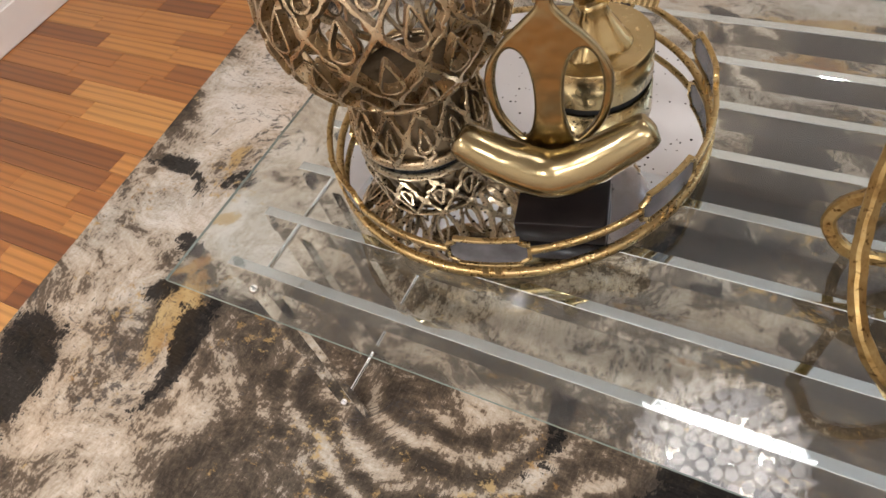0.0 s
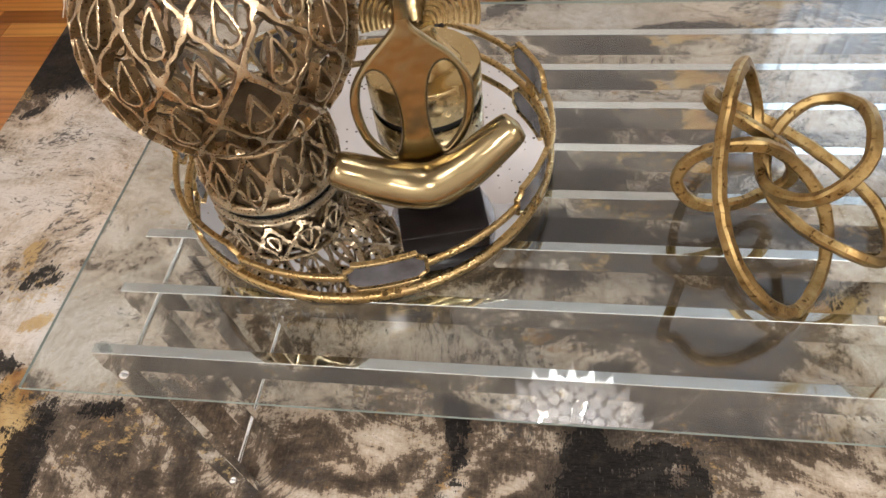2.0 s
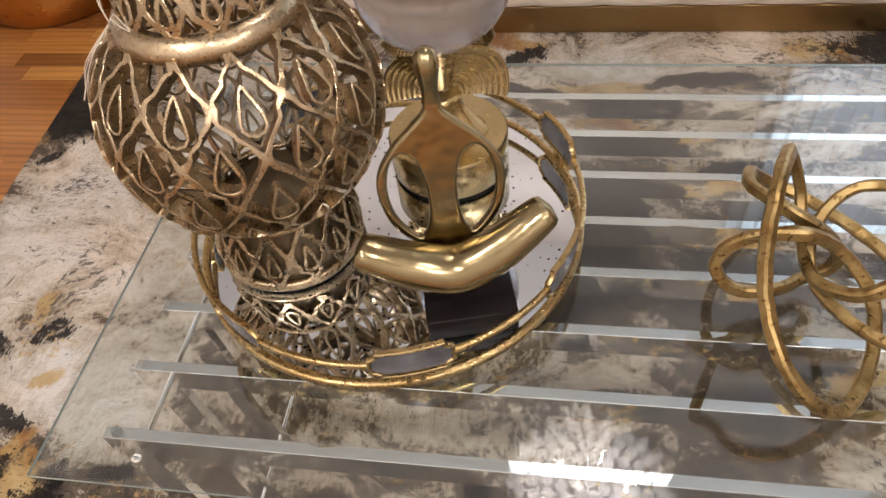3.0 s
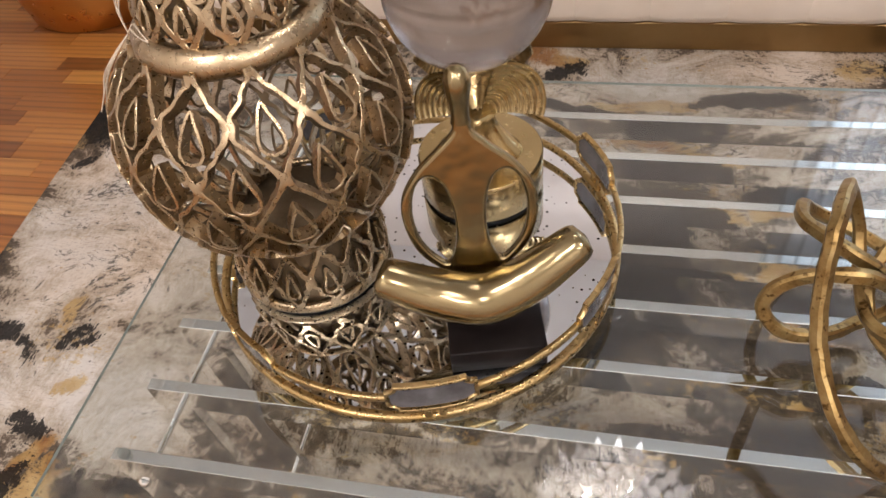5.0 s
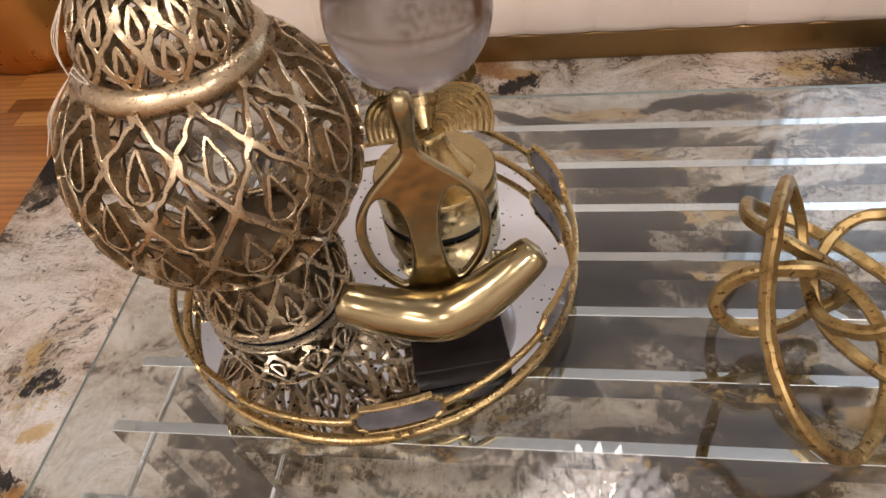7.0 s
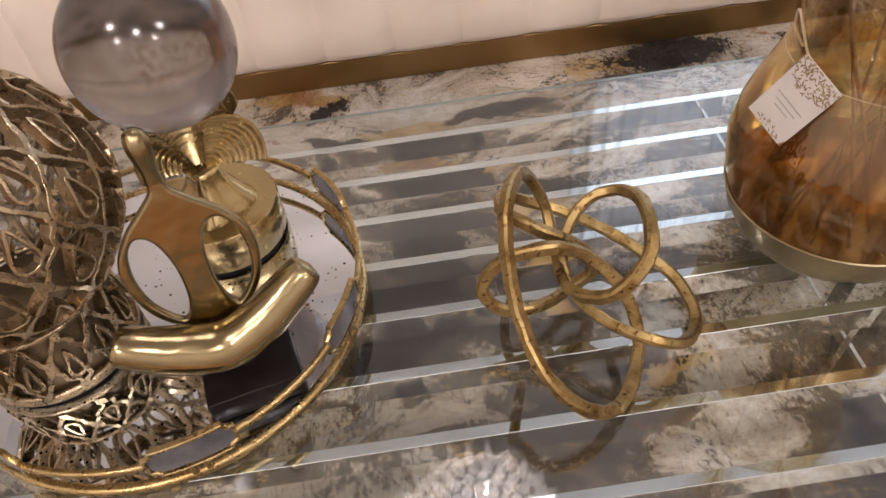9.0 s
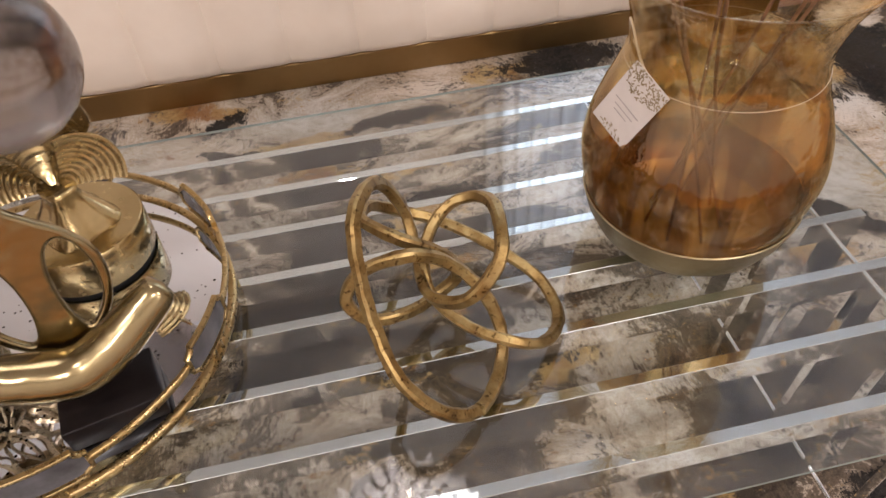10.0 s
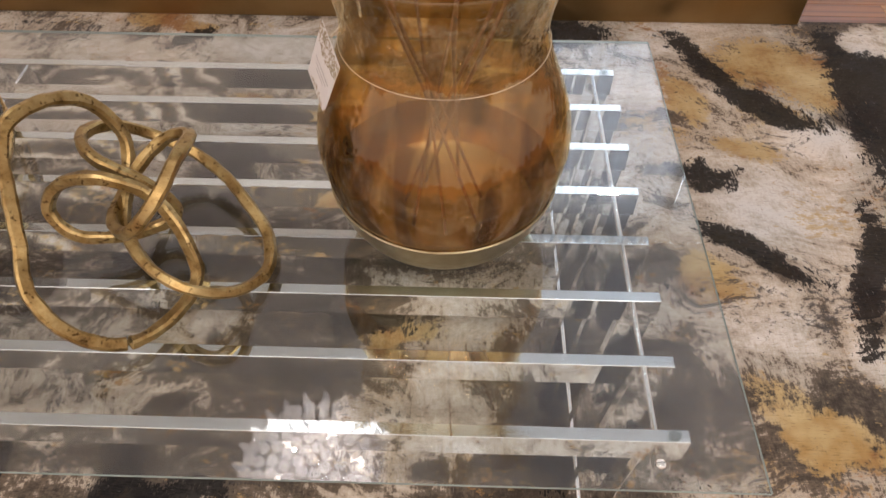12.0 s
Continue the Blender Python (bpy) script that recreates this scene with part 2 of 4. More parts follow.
def sheer():
    m, t, b = material("sheer_voile")
    t.nodes.remove(b)
    weave = noise_tex(t, coords(t, (300, 300, 8)), 1.0, 2)
    col = ramp(t, weave, [(0.3, (0.78, 0.80, 0.82)), (0.7, (0.9, 0.91, 0.92))])
    lit = t.nodes.new("ShaderNodeBsdfTranslucent")
    face = t.nodes.new("ShaderNodeBsdfDiffuse")
    clear = node(t, "ShaderNodeBsdfTransparent", Color=(0.95, 0.96, 0.98, 1))
    t.links.new(col, lit.inputs[0])
    t.links.new(col, face.inputs[0])
    m1, m2 = node(t, "ShaderNodeMixShader", Fac=0.4), node(t, "ShaderNodeMixShader", Fac=0.3)
    t.links.new(lit.outputs[0], m1.inputs[1])
    t.links.new(face.outputs[0], m1.inputs[2])
    t.links.new(m1.outputs[0], m2.inputs[1])
    t.links.new(clear.outputs[0], m2.inputs[2])
    t.links.new(m2.outputs[0], t.nodes["Material Output"].inputs[0])
    return m


SHEER = sheer()
DRUM_WOOD = metal("copper_gold_drum", (0.50, 0.25, 0.06), (0.60, 0.32, 0.09), 0.33, 6, 0.03)


def blend(t, fac, a, b, kind="MIX", amount=1.0):
    m = t.nodes.new("ShaderNodeMix")
    m.data_type, m.blend_type = "RGBA", kind
    m.inputs["Factor"].default_value = amount
    for value, socket in ((fac, "Factor"), (a, "A"), (b, "B")):
        if value is None:
            continue
        if isinstance(value, tuple):
            m.inputs[socket].default_value = (*value, 1)
        else:
            t.links.new(value, m.inputs[socket])
    return m.outputs["Result"]


def calc(t, kind, a, b, c=None):
    m = t.nodes.new("ShaderNodeMath")
    m.operation = kind
    for k, value in enumerate((a, b, c)):
        if value is None:
            continue
        if isinstance(value, (int, float)):
            m.inputs[k].default_value = value
        else:
            t.links.new(value, m.inputs[k])
    return m.outputs[0]


def warped(t, vec, scale, amount):
    n = node(t, "ShaderNodeTexNoise", Scale=scale, Detail=3.0)
    t.links.new(vec, n.inputs["Vector"])
    m = t.nodes.new("ShaderNodeVectorMath")
    m.operation = "MULTIPLY_ADD"
    m.inputs[1].default_value = (amount, amount, 0)
    t.links.new(n.outputs["Color"], m.inputs[0])
    t.links.new(vec, m.inputs[2])
    return m.outputs[0]


def stretched(t, vec, scale, turn=0.0):
    m = t.nodes.new("ShaderNodeMapping")
    m.inputs["Scale"].default_value = scale
    m.inputs["Rotation"].default_value = (0, 0, turn)
    t.links.new(vec, m.inputs[0])
    return m.outputs[0]


def rug_material():
    """Dye fields R: black, G: light or taupe, B: gold; woven into streaks, veins and flecks."""
    m, t, b = material("rug_pile")
    a = t.nodes.new("ShaderNodeVertexColor")
    a.layer_name = "dye"
    field = t.nodes.new("ShaderNodeSeparateColor")
    t.links.new(a.outputs[0], field.inputs[0])
    v = coords(t)
    flow = warped(t, warped(t, v, 2.2, 0.42), 24.0, 0.014)
    streak = noise_tex(t, stretched(t, flow, (4.0, 6.5, 1), 0.9), 1.0, 6, 0.60)
    weave = noise_tex(t, stretched(t, v, (300, 34, 60)), 1.0, 3, 0.65)
    cross = noise_tex(t, stretched(t, v, (45, 260, 60)), 1.0, 3, 0.65)
    blot = noise_tex(t, stretched(t, flow, (24, 30, 1), 0.3), 1.0, 7, 0.78)
    chips = noise_tex(t, stretched(t, v, (120, 70, 60)), 1.0, 4, 0.7)
    # cloudy ground from taupe to cream
    tone = calc(t, "MULTIPLY_ADD", field.outputs[1], 0.62, -0.31)
    tone = calc(t, "MULTIPLY_ADD", calc(t, "SUBTRACT", streak, 0.5), 1.3, calc(t, "ADD", tone, 0.52))
    vein = calc(t, "ABSOLUTE", calc(t, "SUBTRACT", noise_tex(t, stretched(t, flow, (5, 9, 1), -0.5), 1.0, 5, 0.6), 0.5), 0)
    tone = calc(t, "ADD", tone, ramp(t, vein, [(0.0, (-0.16, -0.16, -0.16)), (0.035, (0.0, 0.0, 0.0))]))
    tone = calc(t, "MULTIPLY_ADD", calc(t, "SUBTRACT", blot, 0.5), 0.90, tone)
    tone = calc(t, "MULTIPLY_ADD", calc(t, "SUBTRACT", weave, 0.5), 0.22, tone)
    tone = calc(t, "MULTIPLY_ADD", calc(t, "SUBTRACT", chips, 0.5), 0.42, tone)
    ground = ramp(t, tone, [(0.24, (0.040, 0.033, 0.027)), (0.35, (0.070, 0.056, 0.043)), (0.43, (0.100, 0.080, 0.061)), (0.495, (0.130, 0.105, 0.082)),
                                                     (0.52, (0.29, 0.245, 0.195)), (0.60, (0.38, 0.33, 0.27)), (0.72, (0.47, 0.425, 0.37)), (0.85, (0.56, 0.53, 0.49))])
    cool = noise_tex(t, v, 2.3, 3)
    ground = blend(t, None, ground, ramp(t, cool, [(0.35, (1.05, 0.99, 0.92)), (0.65, (0.93, 0.97, 1.0))]), "MULTIPLY")
    # gold along the edges
    g = calc(t, "MULTIPLY_ADD", calc(t, "SUBTRACT", blot, 0.5), 1.9, calc(t, "MULTIPLY_ADD", field.outputs[0], 0.42, field.outputs[2]))
    g = calc(t, "MULTIPLY_ADD", calc(t, "SUBTRACT", chips, 0.5), 1.2, g)
    gold = ramp(t, noise_tex(t, v, 5.0, 4, 0.7), [(0.38, (0.22, 0.10, 0.030)), (0.48, (0.33, 0.21, 0.080)), (0.64, (0.44, 0.33, 0.165))])
    ground = blend(t, ramp(t, g, [(0.46, (0, 0, 0)), (0.66, (0.75, 0.75, 0.75)), (0.85, (0.92, 0.92, 0.92))]), ground, gold)
    # scattered dark and gold flecks in loose clusters
    where = noise_tex(t, flow, 3.4, 4, 0.6)
    speck = noise_tex(t, stretched(t, flow, (46, 60, 1), 0.2), 1.0, 6, 0.78)
    dirt = calc(t, "MULTIPLY_ADD", calc(t, "SUBTRACT", where, 0.5), 0.75, speck)
    ground = blend(t, ramp(t, dirt, [(0.60, (0, 0, 0)), (0.66, (0.85, 0.85, 0.85))]), ground, (0.055, 0.05, 0.048))
    glint = calc(t, "MULTIPLY_ADD", calc(t, "SUBTRACT", noise_tex(t, v, 4.3, 4, 0.6), 0.5), 0.75, noise_tex(t, stretched(t, v, (40, 55, 1), 0.6), 1.0, 6, 0.75))
    ground = blend(t, ramp(t, glint, [(0.62, (0, 0, 0)), (0.70, (0.8, 0.8, 0.8))]), ground, gold)
    # black with pale dashes
    d = calc(t, "MULTIPLY_ADD", calc(t, "SUBTRACT", blot, 0.5), 2.3, field.outputs[0])
    d = calc(t, "MULTIPLY_ADD", calc(t, "SUBTRACT", streak, 0.5), 0.9, d)
    d = calc(t, "MULTIPLY_ADD", calc(t, "SUBTRACT", weave, 0.5), 0.9, d)
    d = calc(t, "MULTIPLY_ADD", calc(t, "SUBTRACT", chips, 0.5), 0.9, d)
    inky = ramp(t, cross, [(0.35, (0.004, 0.004, 0.0045)), (0.62, (0.013, 0.012, 0.0125))])
    ground = blend(t, ramp(t, d, [(0.48, (0, 0, 0)), (0.53, (0.95, 0.95, 0.95))]), ground, inky)
    fl2 = ramp(t, noise_tex(t, stretched(t, v, (50, 240, 60), 0.02), 1.0, 4, 0.75), [(0.62, (0, 0, 0)), (0.72, (0.4, 0.4, 0.4))])
    ground = blend(t, fl2, ground, (0.16, 0.145, 0.13))
    fl = ramp(t, noise_tex(t, stretched(t, v, (280, 36, 60), 0.03), 1.0, 4, 0.75), [(0.62, (0, 0, 0)), (0.70, (0.6, 0.6, 0.6))])
    ground = blend(t, fl, ground, (0.25, 0.225, 0.195))
    dk = ramp(t, noise_tex(t, stretched(t, v, (48, 300, 60)), 1.0, 3, 0.7), [(0.30, (0.45, 0.44, 0.43)), (0.42, (1, 1, 1)), (0.75, (1.10, 1.09, 1.07))])
    ground = blend(t, None, ground, dk, "MULTIPLY", 0.8)
    t.links.new(ground, b.inputs["Base Color"])
    b.inputs["Roughness"].default_value = 0.85
    b.inputs["Sheen Weight"].default_value = 0.03
    b.inputs["Specular IOR Level"].default_value = 0.1
    bump(t, b, noise_tex(t, stretched(t, v, (400, 700, 400)), 1.0, 2), 0.5, 0.002)
    return m


RUG = rug_material()


# ---- building helpers ----
class Shape:
    """Vertices and faces of one mesh."""

    def __init__(self):
        self.v, self.f, self.m, self.slot = [], [], [], 0

    def add(self, verts, faces):
        n = len(self.v)
        self.v += [tuple(p) for p in verts]
        self.f += [tuple(i + n for i in f) for f in faces]
        self.m += [self.slot] * len(faces)

    def grid(self, rows, close_u=False, close_v=False, caps=False):
        a, b = len(rows), len(rows[0])
        faces = []
        for i in range(a if close_u else a - 1):
            for j in range(b if close_v else b - 1):
                i2, j2 = (i + 1) % a, (j + 1) % b
                faces.append((i * b + j, i * b + j2, i2 * b + j2, i2 * b + j))
        if caps:
            faces.append(tuple(range(b))[::-1])
            faces.append(tuple((a - 1) * b + j for j in range(b)))
        self.add([p for r in rows for p in r], faces)

    def lathe(self, profile, seg=48, centre=(0, 0)):
        self.grid([[(centre[0] + r * math.cos(2 * math.pi * k / seg), centre[1] + r * math.sin(2 * math.pi * k / seg), z) for k in range(seg)] for r, z in profile], close_v=True, caps=False)

    def sweep(self, pts, ups, section, closed=False, swell=None):
        """A section (across, along up) carried along pts; swell widens it from place to place."""
        n = len(pts)
        rows = []
        for i in range(n):
            a = pts[(i - 1) % n] if closed or i else pts[0]
            c = pts[(i + 1) % n] if closed or i < n - 1 else pts[-1]
            d = (c - a).normalized()
            side = d.cross(ups[i]).normalized()
            up = side.cross(d)
            k = swell[i] if swell else 1.0
            rows.append([pts[i] + side * s * k + up * u for s, u in section])
        self.grid(rows, close_u=closed, close_v=True, caps=not closed)

    def box(self, x0, x1, y0, y1, z0, z1, cut=0.0, bend=None):
        """A box with its long edges cut at 45 degrees."""
        c = min(cut, (x1 - x0) / 2.01, (y1 - y0) / 2.01, (z1 - z0) / 2.01)
        if c <= 0:
            v = [(x, y, z) for z in (z0, z1) for x, y in ((x0, y0), (x1, y0), (x1, y1), (x0, y1))]
            f = [(3, 2, 1, 0), (4, 5, 6, 7), (0, 1, 5, 4), (1, 2, 6, 5), (2, 3, 7, 6), (3, 0, 4, 7)]
        else:
            v, f = [], []
            for z, d in ((z0, c), (z0 + c, 0), (z1 - c, 0), (z1, c)):
                p, q, r, s = x0 + d, x1 - d, y0 + d, y1 - d
                v += [(p + c, r, z), (q - c, r, z), (q, r + c, z), (q, s - c, z), (q - c, s, z), (p + c, s, z), (p, s - c, z), (p, r + c, z)]
            f = [tuple(range(8))[::-1], tuple(range(24, 32))]
            for k in range(3):
                f += [(k * 8 + j, k * 8 + (j + 1) % 8, k * 8 + 8 + (j + 1) % 8, k * 8 + 8 + j) for j in range(8)]
        if bend:
            v = [bend(p) for p in v]
        self.add(v, f)

    def mesh(self, name, mats, smooth=False, auto=None):
        me = bpy.data.meshes.new(name)
        me.from_pydata(self.v, [], self.f)
        for k in (mats if isinstance(mats, (list, tuple)) else [mats]):
            me.materials.append(k)
        if any(self.m):
            me.polygons.foreach_set("material_index", self.m)
        b = bmesh.new()
        b.from_mesh(me)
        bmesh.ops.recalc_face_normals(b, faces=b.faces)
        if auto is not None:
            for e in b.edges:
                if len(e.link_faces) == 2 and e.calc_face_angle(0) > radians(auto):
                    e.smooth = False
        b.to_mesh(me)
        b.free()
        if smooth or auto is not None:
            me.polygons.foreach_set("use_smooth", [True] * len(me.polygons))
        me.update()
        return me


def part(name, shape, mats, parent=None, label="", smooth=False, auto=None, at=None):
    me = shape if isinstance(shape, bpy.types.Mesh) else shape.mesh(name, mats, smooth, auto)
    ob = new(name, me)
    if parent:
        ob.parent = parent
    if at is not None:
        ob.matrix_basis = at
    if label:
        ob["label"] = label
    return ob


def thing(name, place, label, category, group="", kind=""):
    ob = new(name)
    ob.empty_display_size = 0.05
    ob.location = place
    return tagged(ob, label, category, group, kind)


def ring_pts(r, z, n, a0=0.0, a1=2 * math.pi, closed=True):
    k = n if closed else n + 1
    return [Vector((r * math.cos(a0 + (a1 - a0) * i / n), r * math.sin(a0 + (a1 - a0) * i / n), z)) for i in range(k)]


def oval(w, h, n=8):
    return [(w * math.cos(2 * math.pi * k / n), h * math.sin(2 * math.pi * k / n)) for k in range(n)]


def slab(w, h, c):
    """A rectangle with cut corners, w across and h along up."""
    return [(-w + c, -h), (w - c, -h), (w, -h + c), (w, h - c), (w - c, h), (-w + c, h), (-w, h - c), (-w, -h + c)]


def smooth_loop(points, steps, closed=True):
    """Catmull-Rom through the points."""
    p = [Vector(q) for q in points]
    n = len(p)
    out = []
    for i in range(n if closed else n - 1):
        a, b, c, d = (p[(i + k) % n] if closed else p[min(max(i + k, 0), n - 1)] for k in (-1, 0, 1, 2))
        for s in range(steps):
            u = s / steps
            out.append(0.5 * ((2 * b) + (c - a) * u + (2 * a - 5 * b + 4 * c - d) * u * u + (3 * b - a - 3 * c + d) * u ** 3))
    if not closed:
        out.append(p[-1])
    return out


def wobble(shape, scale, amount):
    shape.v = [tuple(Vector(p) + amount * noise.noise_vector(Vector(p) * scale)) for p in shape.v]


# ---- the room ----
X0, X1, Y0, Y1, TOP = -1.69, 3.9, -2.6, 2.48, 2.95


def structure(name, x0, x1, y0, y1, z0, z1, mat, label, category):
    s = Shape()
    s.box(x0, x1, y0, y1, z0, z1)
    return tagged(part(name, s, mat), label, category, kind="structure")


structure("wall_west", X0 - 0.12, X0, Y0 - 0.12, Y1 + 0.12, -0.02, TOP, WALL, "plain white painted wall", "wall")
structure("wall_east", X1, X1 + 0.12, Y0 - 0.12, Y1 + 0.12, -0.02, TOP, WALL, "plain white painted wall", "wall")
structure("wall_south", X0, X1, Y0 - 0.12, Y0, -0.02, TOP, WALL, "plain white painted wall", "wall")
WX0, WX1, WZ0, WZ1 = 1.50, 3.22, 0.45, 2.78
s = Shape()
s.box(X0, WX0, Y1, Y1 + 0.12, -0.02, TOP)
s.box(WX1, X1, Y1, Y1 + 0.12, -0.02, TOP)
s.box(WX0, WX1, Y1, Y1 + 0.12, -0.02, WZ0)
s.box(WX0, WX1, Y1, Y1 + 0.12, WZ1, TOP)
tagged(part("wall_north", s, WALL), "plain white painted wall behind the sofa", "wall", kind="structure")
win = tagged(thing("window_1", (WX0, Y1, WZ0), "white framed window with pale daylight outside", "window"), kind="structure")
ww, wh = WX1 - WX0, WZ1 - WZ0
for a, b, c, d in ((0, ww, 0, 0.05), (0, ww, wh - 0.05, wh), (0, 0.05, 0.05, wh - 0.05), (ww - 0.05, ww, 0.05, wh - 0.05), (ww / 2 - 0.025, ww / 2 + 0.025, 0.05, wh - 0.05)):
    s = Shape()
    s.box(a, b, 0.05, 0.10, c, d, 0.004)
    part("window_frame", s, CARD, win)
for a, b in ((0.05, ww / 2 - 0.025), (ww / 2 + 0.025, ww - 0.05)):
    s = Shape()
    s.add([(a, 0.075, 0.05), (b, 0.075, 0.05), (b, 0.075, wh - 0.05), (a, 0.075, wh - 0.05)], [(0, 1, 2, 3)])
    part("pane", s, PANE, win)
s = Shape()
s.add([(X0, Y1 + 1.2, -0.5), (X1 + 1, Y1 + 1.2, -0.5), (X1 + 1, Y1 + 1.2, 4), (X0, Y1 + 1.2, 4)], [(0, 1, 2, 3)])
tagged(part("backdrop", s, SKY), "pale overcast daylight outside the window", "backdrop", kind="structure")


def curtain(x0, x1):
    s = Shape()
    n = int((x1 - x0) / 0.008)
    rows = []
    for z in (0.03, 0.4, 0.9, 1.4, 1.9, 2.4, 2.84):
        rows.append([(x0 + (x1 - x0) * i / n, Y1 - 0.09 + (0.022 + 0.012 * noise.noise(Vector((i * 0.05, z * 0.3, 3)))) * math.sin(i * 0.62 + 1.5 * noise.noise(Vector((i * 0.04, z * 0.2, 8)))), z) for i in range(n + 1)])
    back = [[(x, y + 0.0012, z) for x, y, z in r] for r in rows]
    s.grid([r + b[::-1] for r, b in zip(rows, back)], close_v=True, caps=True)
    return tagged(part("sheer_curtain", s, SHEER, smooth=True), "white sheer curtain in soft folds before the window", "curtain", "sheer curtains")


curtain(1.38, 2.28)
curtain(2.33, 3.34)
rod = thing("curtain_rod", (2.36, Y1 - 0.09, 2.87), "thin brushed metal curtain rod over the window", "curtain rod")
s = Shape()
s.sweep([Vector((-1.05, 0, 0)), Vector((1.05, 0, 0))], [Vector((0, 0, 1))] * 2, oval(0.011, 0.011, 12))
part("pole", s, CHROME, rod, auto=60)
for x in (-0.98, 0.98):
    s = Shape()
    s.box(x - 0.01, x + 0.01, 0.0, 0.09, -0.012, 0.012, 0.002)
    part("bracket", s, CHROME, rod)
structure("ceiling", X0 - 0.12, X1 + 0.12, Y0 - 0.12, Y1 + 0.12, TOP, TOP + 0.1, CEILING, "flat white painted ceiling", "ceiling")
base = Shape()
base.box(X0, X0 + 0.014, Y0, Y1, -0.012, 0.10, 0.004)
tagged(part("baseboard", base, WALL), "white painted wooden baseboard along the wall", "baseboard", kind="structure")

# fittings made up to go with the added fill lights
for x, y in FILL_LIGHTS:
    d = thing("added_downlight", (x, y, TOP), "added unseen round recessed ceiling downlight with a white trim ring", "downlight", "ceiling downlights")
    s = Shape()
    s.sweep(ring_pts(0.075, -0.004, 32), [Vector((0, 0, 1))] * 32, slab(0.012, 0.004, 0.002), True)
    part("trim_ring", s, CEILING, d, smooth=True)
    s = Shape()
    s.lathe([(0.0005, 0.004), (0.062, 0.004)], 24)
    part("lens", s, CAN, d, "glowing frosted lens", at=pose(0, 0, -0.002))

# ---- sofa ----
SX0, SX1, SY, PITCH, SEAM = -0.72, 2.12, 1.515, 0.1935, 0.034
sofa = thing("sofa", (0.7, 1.9, 0), "cream velvet sofa with vertical channel tufting on a gold plinth", "sofa")


def local(ob, p):
    return pose(-ob.location.x, -ob.location.y, -ob.location.z)


s = Shape()
s.box(SX0, SX1, SY, SY + 0.85, 0.001, 0.083, 0.003)
part("plinth", s, PLINTH_GOLD, sofa, "brushed gold metal plinth", at=local(sofa, 0))
edges = [SX0] + [SEAM + PITCH * k for k in range(-3, 11) if SX0 + 0.05 < SEAM + PITCH * k < SX1 - 0.05] + [SX1]
for a, b in zip(edges[:-1], edges[1:]):
    s = Shape()
    rows = []
    for z in (0.086, 0.092, 0.12, 0.2, 0.3, 0.38, 0.41, 0.425):
        e = min(1, (z - 0.084) / 0.03, (0.43 - z) / 0.03) ** 0.5
        row = []
        for k in range(13):
            u = -1 + k / 6
            row.append((a + (b - a) * k / 12, SY + 0.012 - e * (0.030 + 0.016 * (1 - abs(u) ** 4)) + 0.003 * noise.noise(Vector((a + k * 0.02, z * 4, 1))), z))
        row += [(b, SY + 0.06, z), (a, SY + 0.06, z)]
        rows.append(row)
    s.grid(rows, close_v=True, caps=True)
    part("channel_panel", s, VELVET, sofa, auto=50, at=local(sofa, 0))
s = Shape()
s.box(SX0, SX1, SY - 0.02, SY + 0.62, 0.428, 0.52, 0.03)
part("seat_cushion", s, VELVET, sofa, smooth=True, at=local(sofa, 0))
s = Shape()
s.box(SX0, SX1, SY + 0.60, SY + 0.85, 0.086, 0.85, 0.04)
part("backrest", s, VELVET, sofa, smooth=True, at=local(sofa, 0))

# ---- drum side table ----
drum = thing("drum_side_table", (-1.23, 1.83, -0.012), "round copper-gold metal drum side table on the oak floor", "side table")
s = Shape()
s.lathe([(0.002, 0), (0.255, 0), (0.268, 0.01), (0.285, 0.1), (0.295, 0.25), (0.285, 0.42), (0.268, 0.49)], 64)
part("drum_body", s, DRUM_WOOD, drum, smooth=True)
s = Shape()
s.lathe([(0.002, 0.492), (0.27, 0.492), (0.278, 0.498), (0.278, 0.512), (0.27, 0.518), (0.002, 0.518)], 64)
part("table_top", s, DRUM_WOOD, drum, auto=40)

# ---- coffee table ----
P, SLAT_L, SLAT_TOP, GLASS_TOP = 0.09, 1.402, 0.450, 0.462
table = thing("coffee_table", (0.70, 0.32, 0), "chrome slat coffee table with clear glass top on the rug", "coffee table", )
TM = local(table, 0)


def slat_frame():
    s = Shape()
    lean = lambda x0: (lambda p: (p[0] + x0 * (SLAT_TOP - p[2]) * 0.082, p[1], p[2]))
    s.box(0.0, SLAT_L, 0, 0.0145, SLAT_TOP - 0.040, SLAT_TOP, 0.0007)
    s.box(0.0006, 0.041, 0.0004, 0.0141, 0.0, SLAT_TOP - 0.0395, 0.0006, lean(1))
    s.box(SLAT_L - 0.041, SLAT_L - 0.0006, 0.0004, 0.0141, 0.0, SLAT_TOP - 0.0395, 0.0006, lean(-1))
    return s.mesh("slat_frame", CHROME)


def bolt_mesh():
    s = Shape()
    s.lathe([(0.0002, 0.006), (0.004, 0.0055), (0.0065, 0.003), (0.007, 0.0)], 14)
    return s.mesh("bolt", CHROME, True)


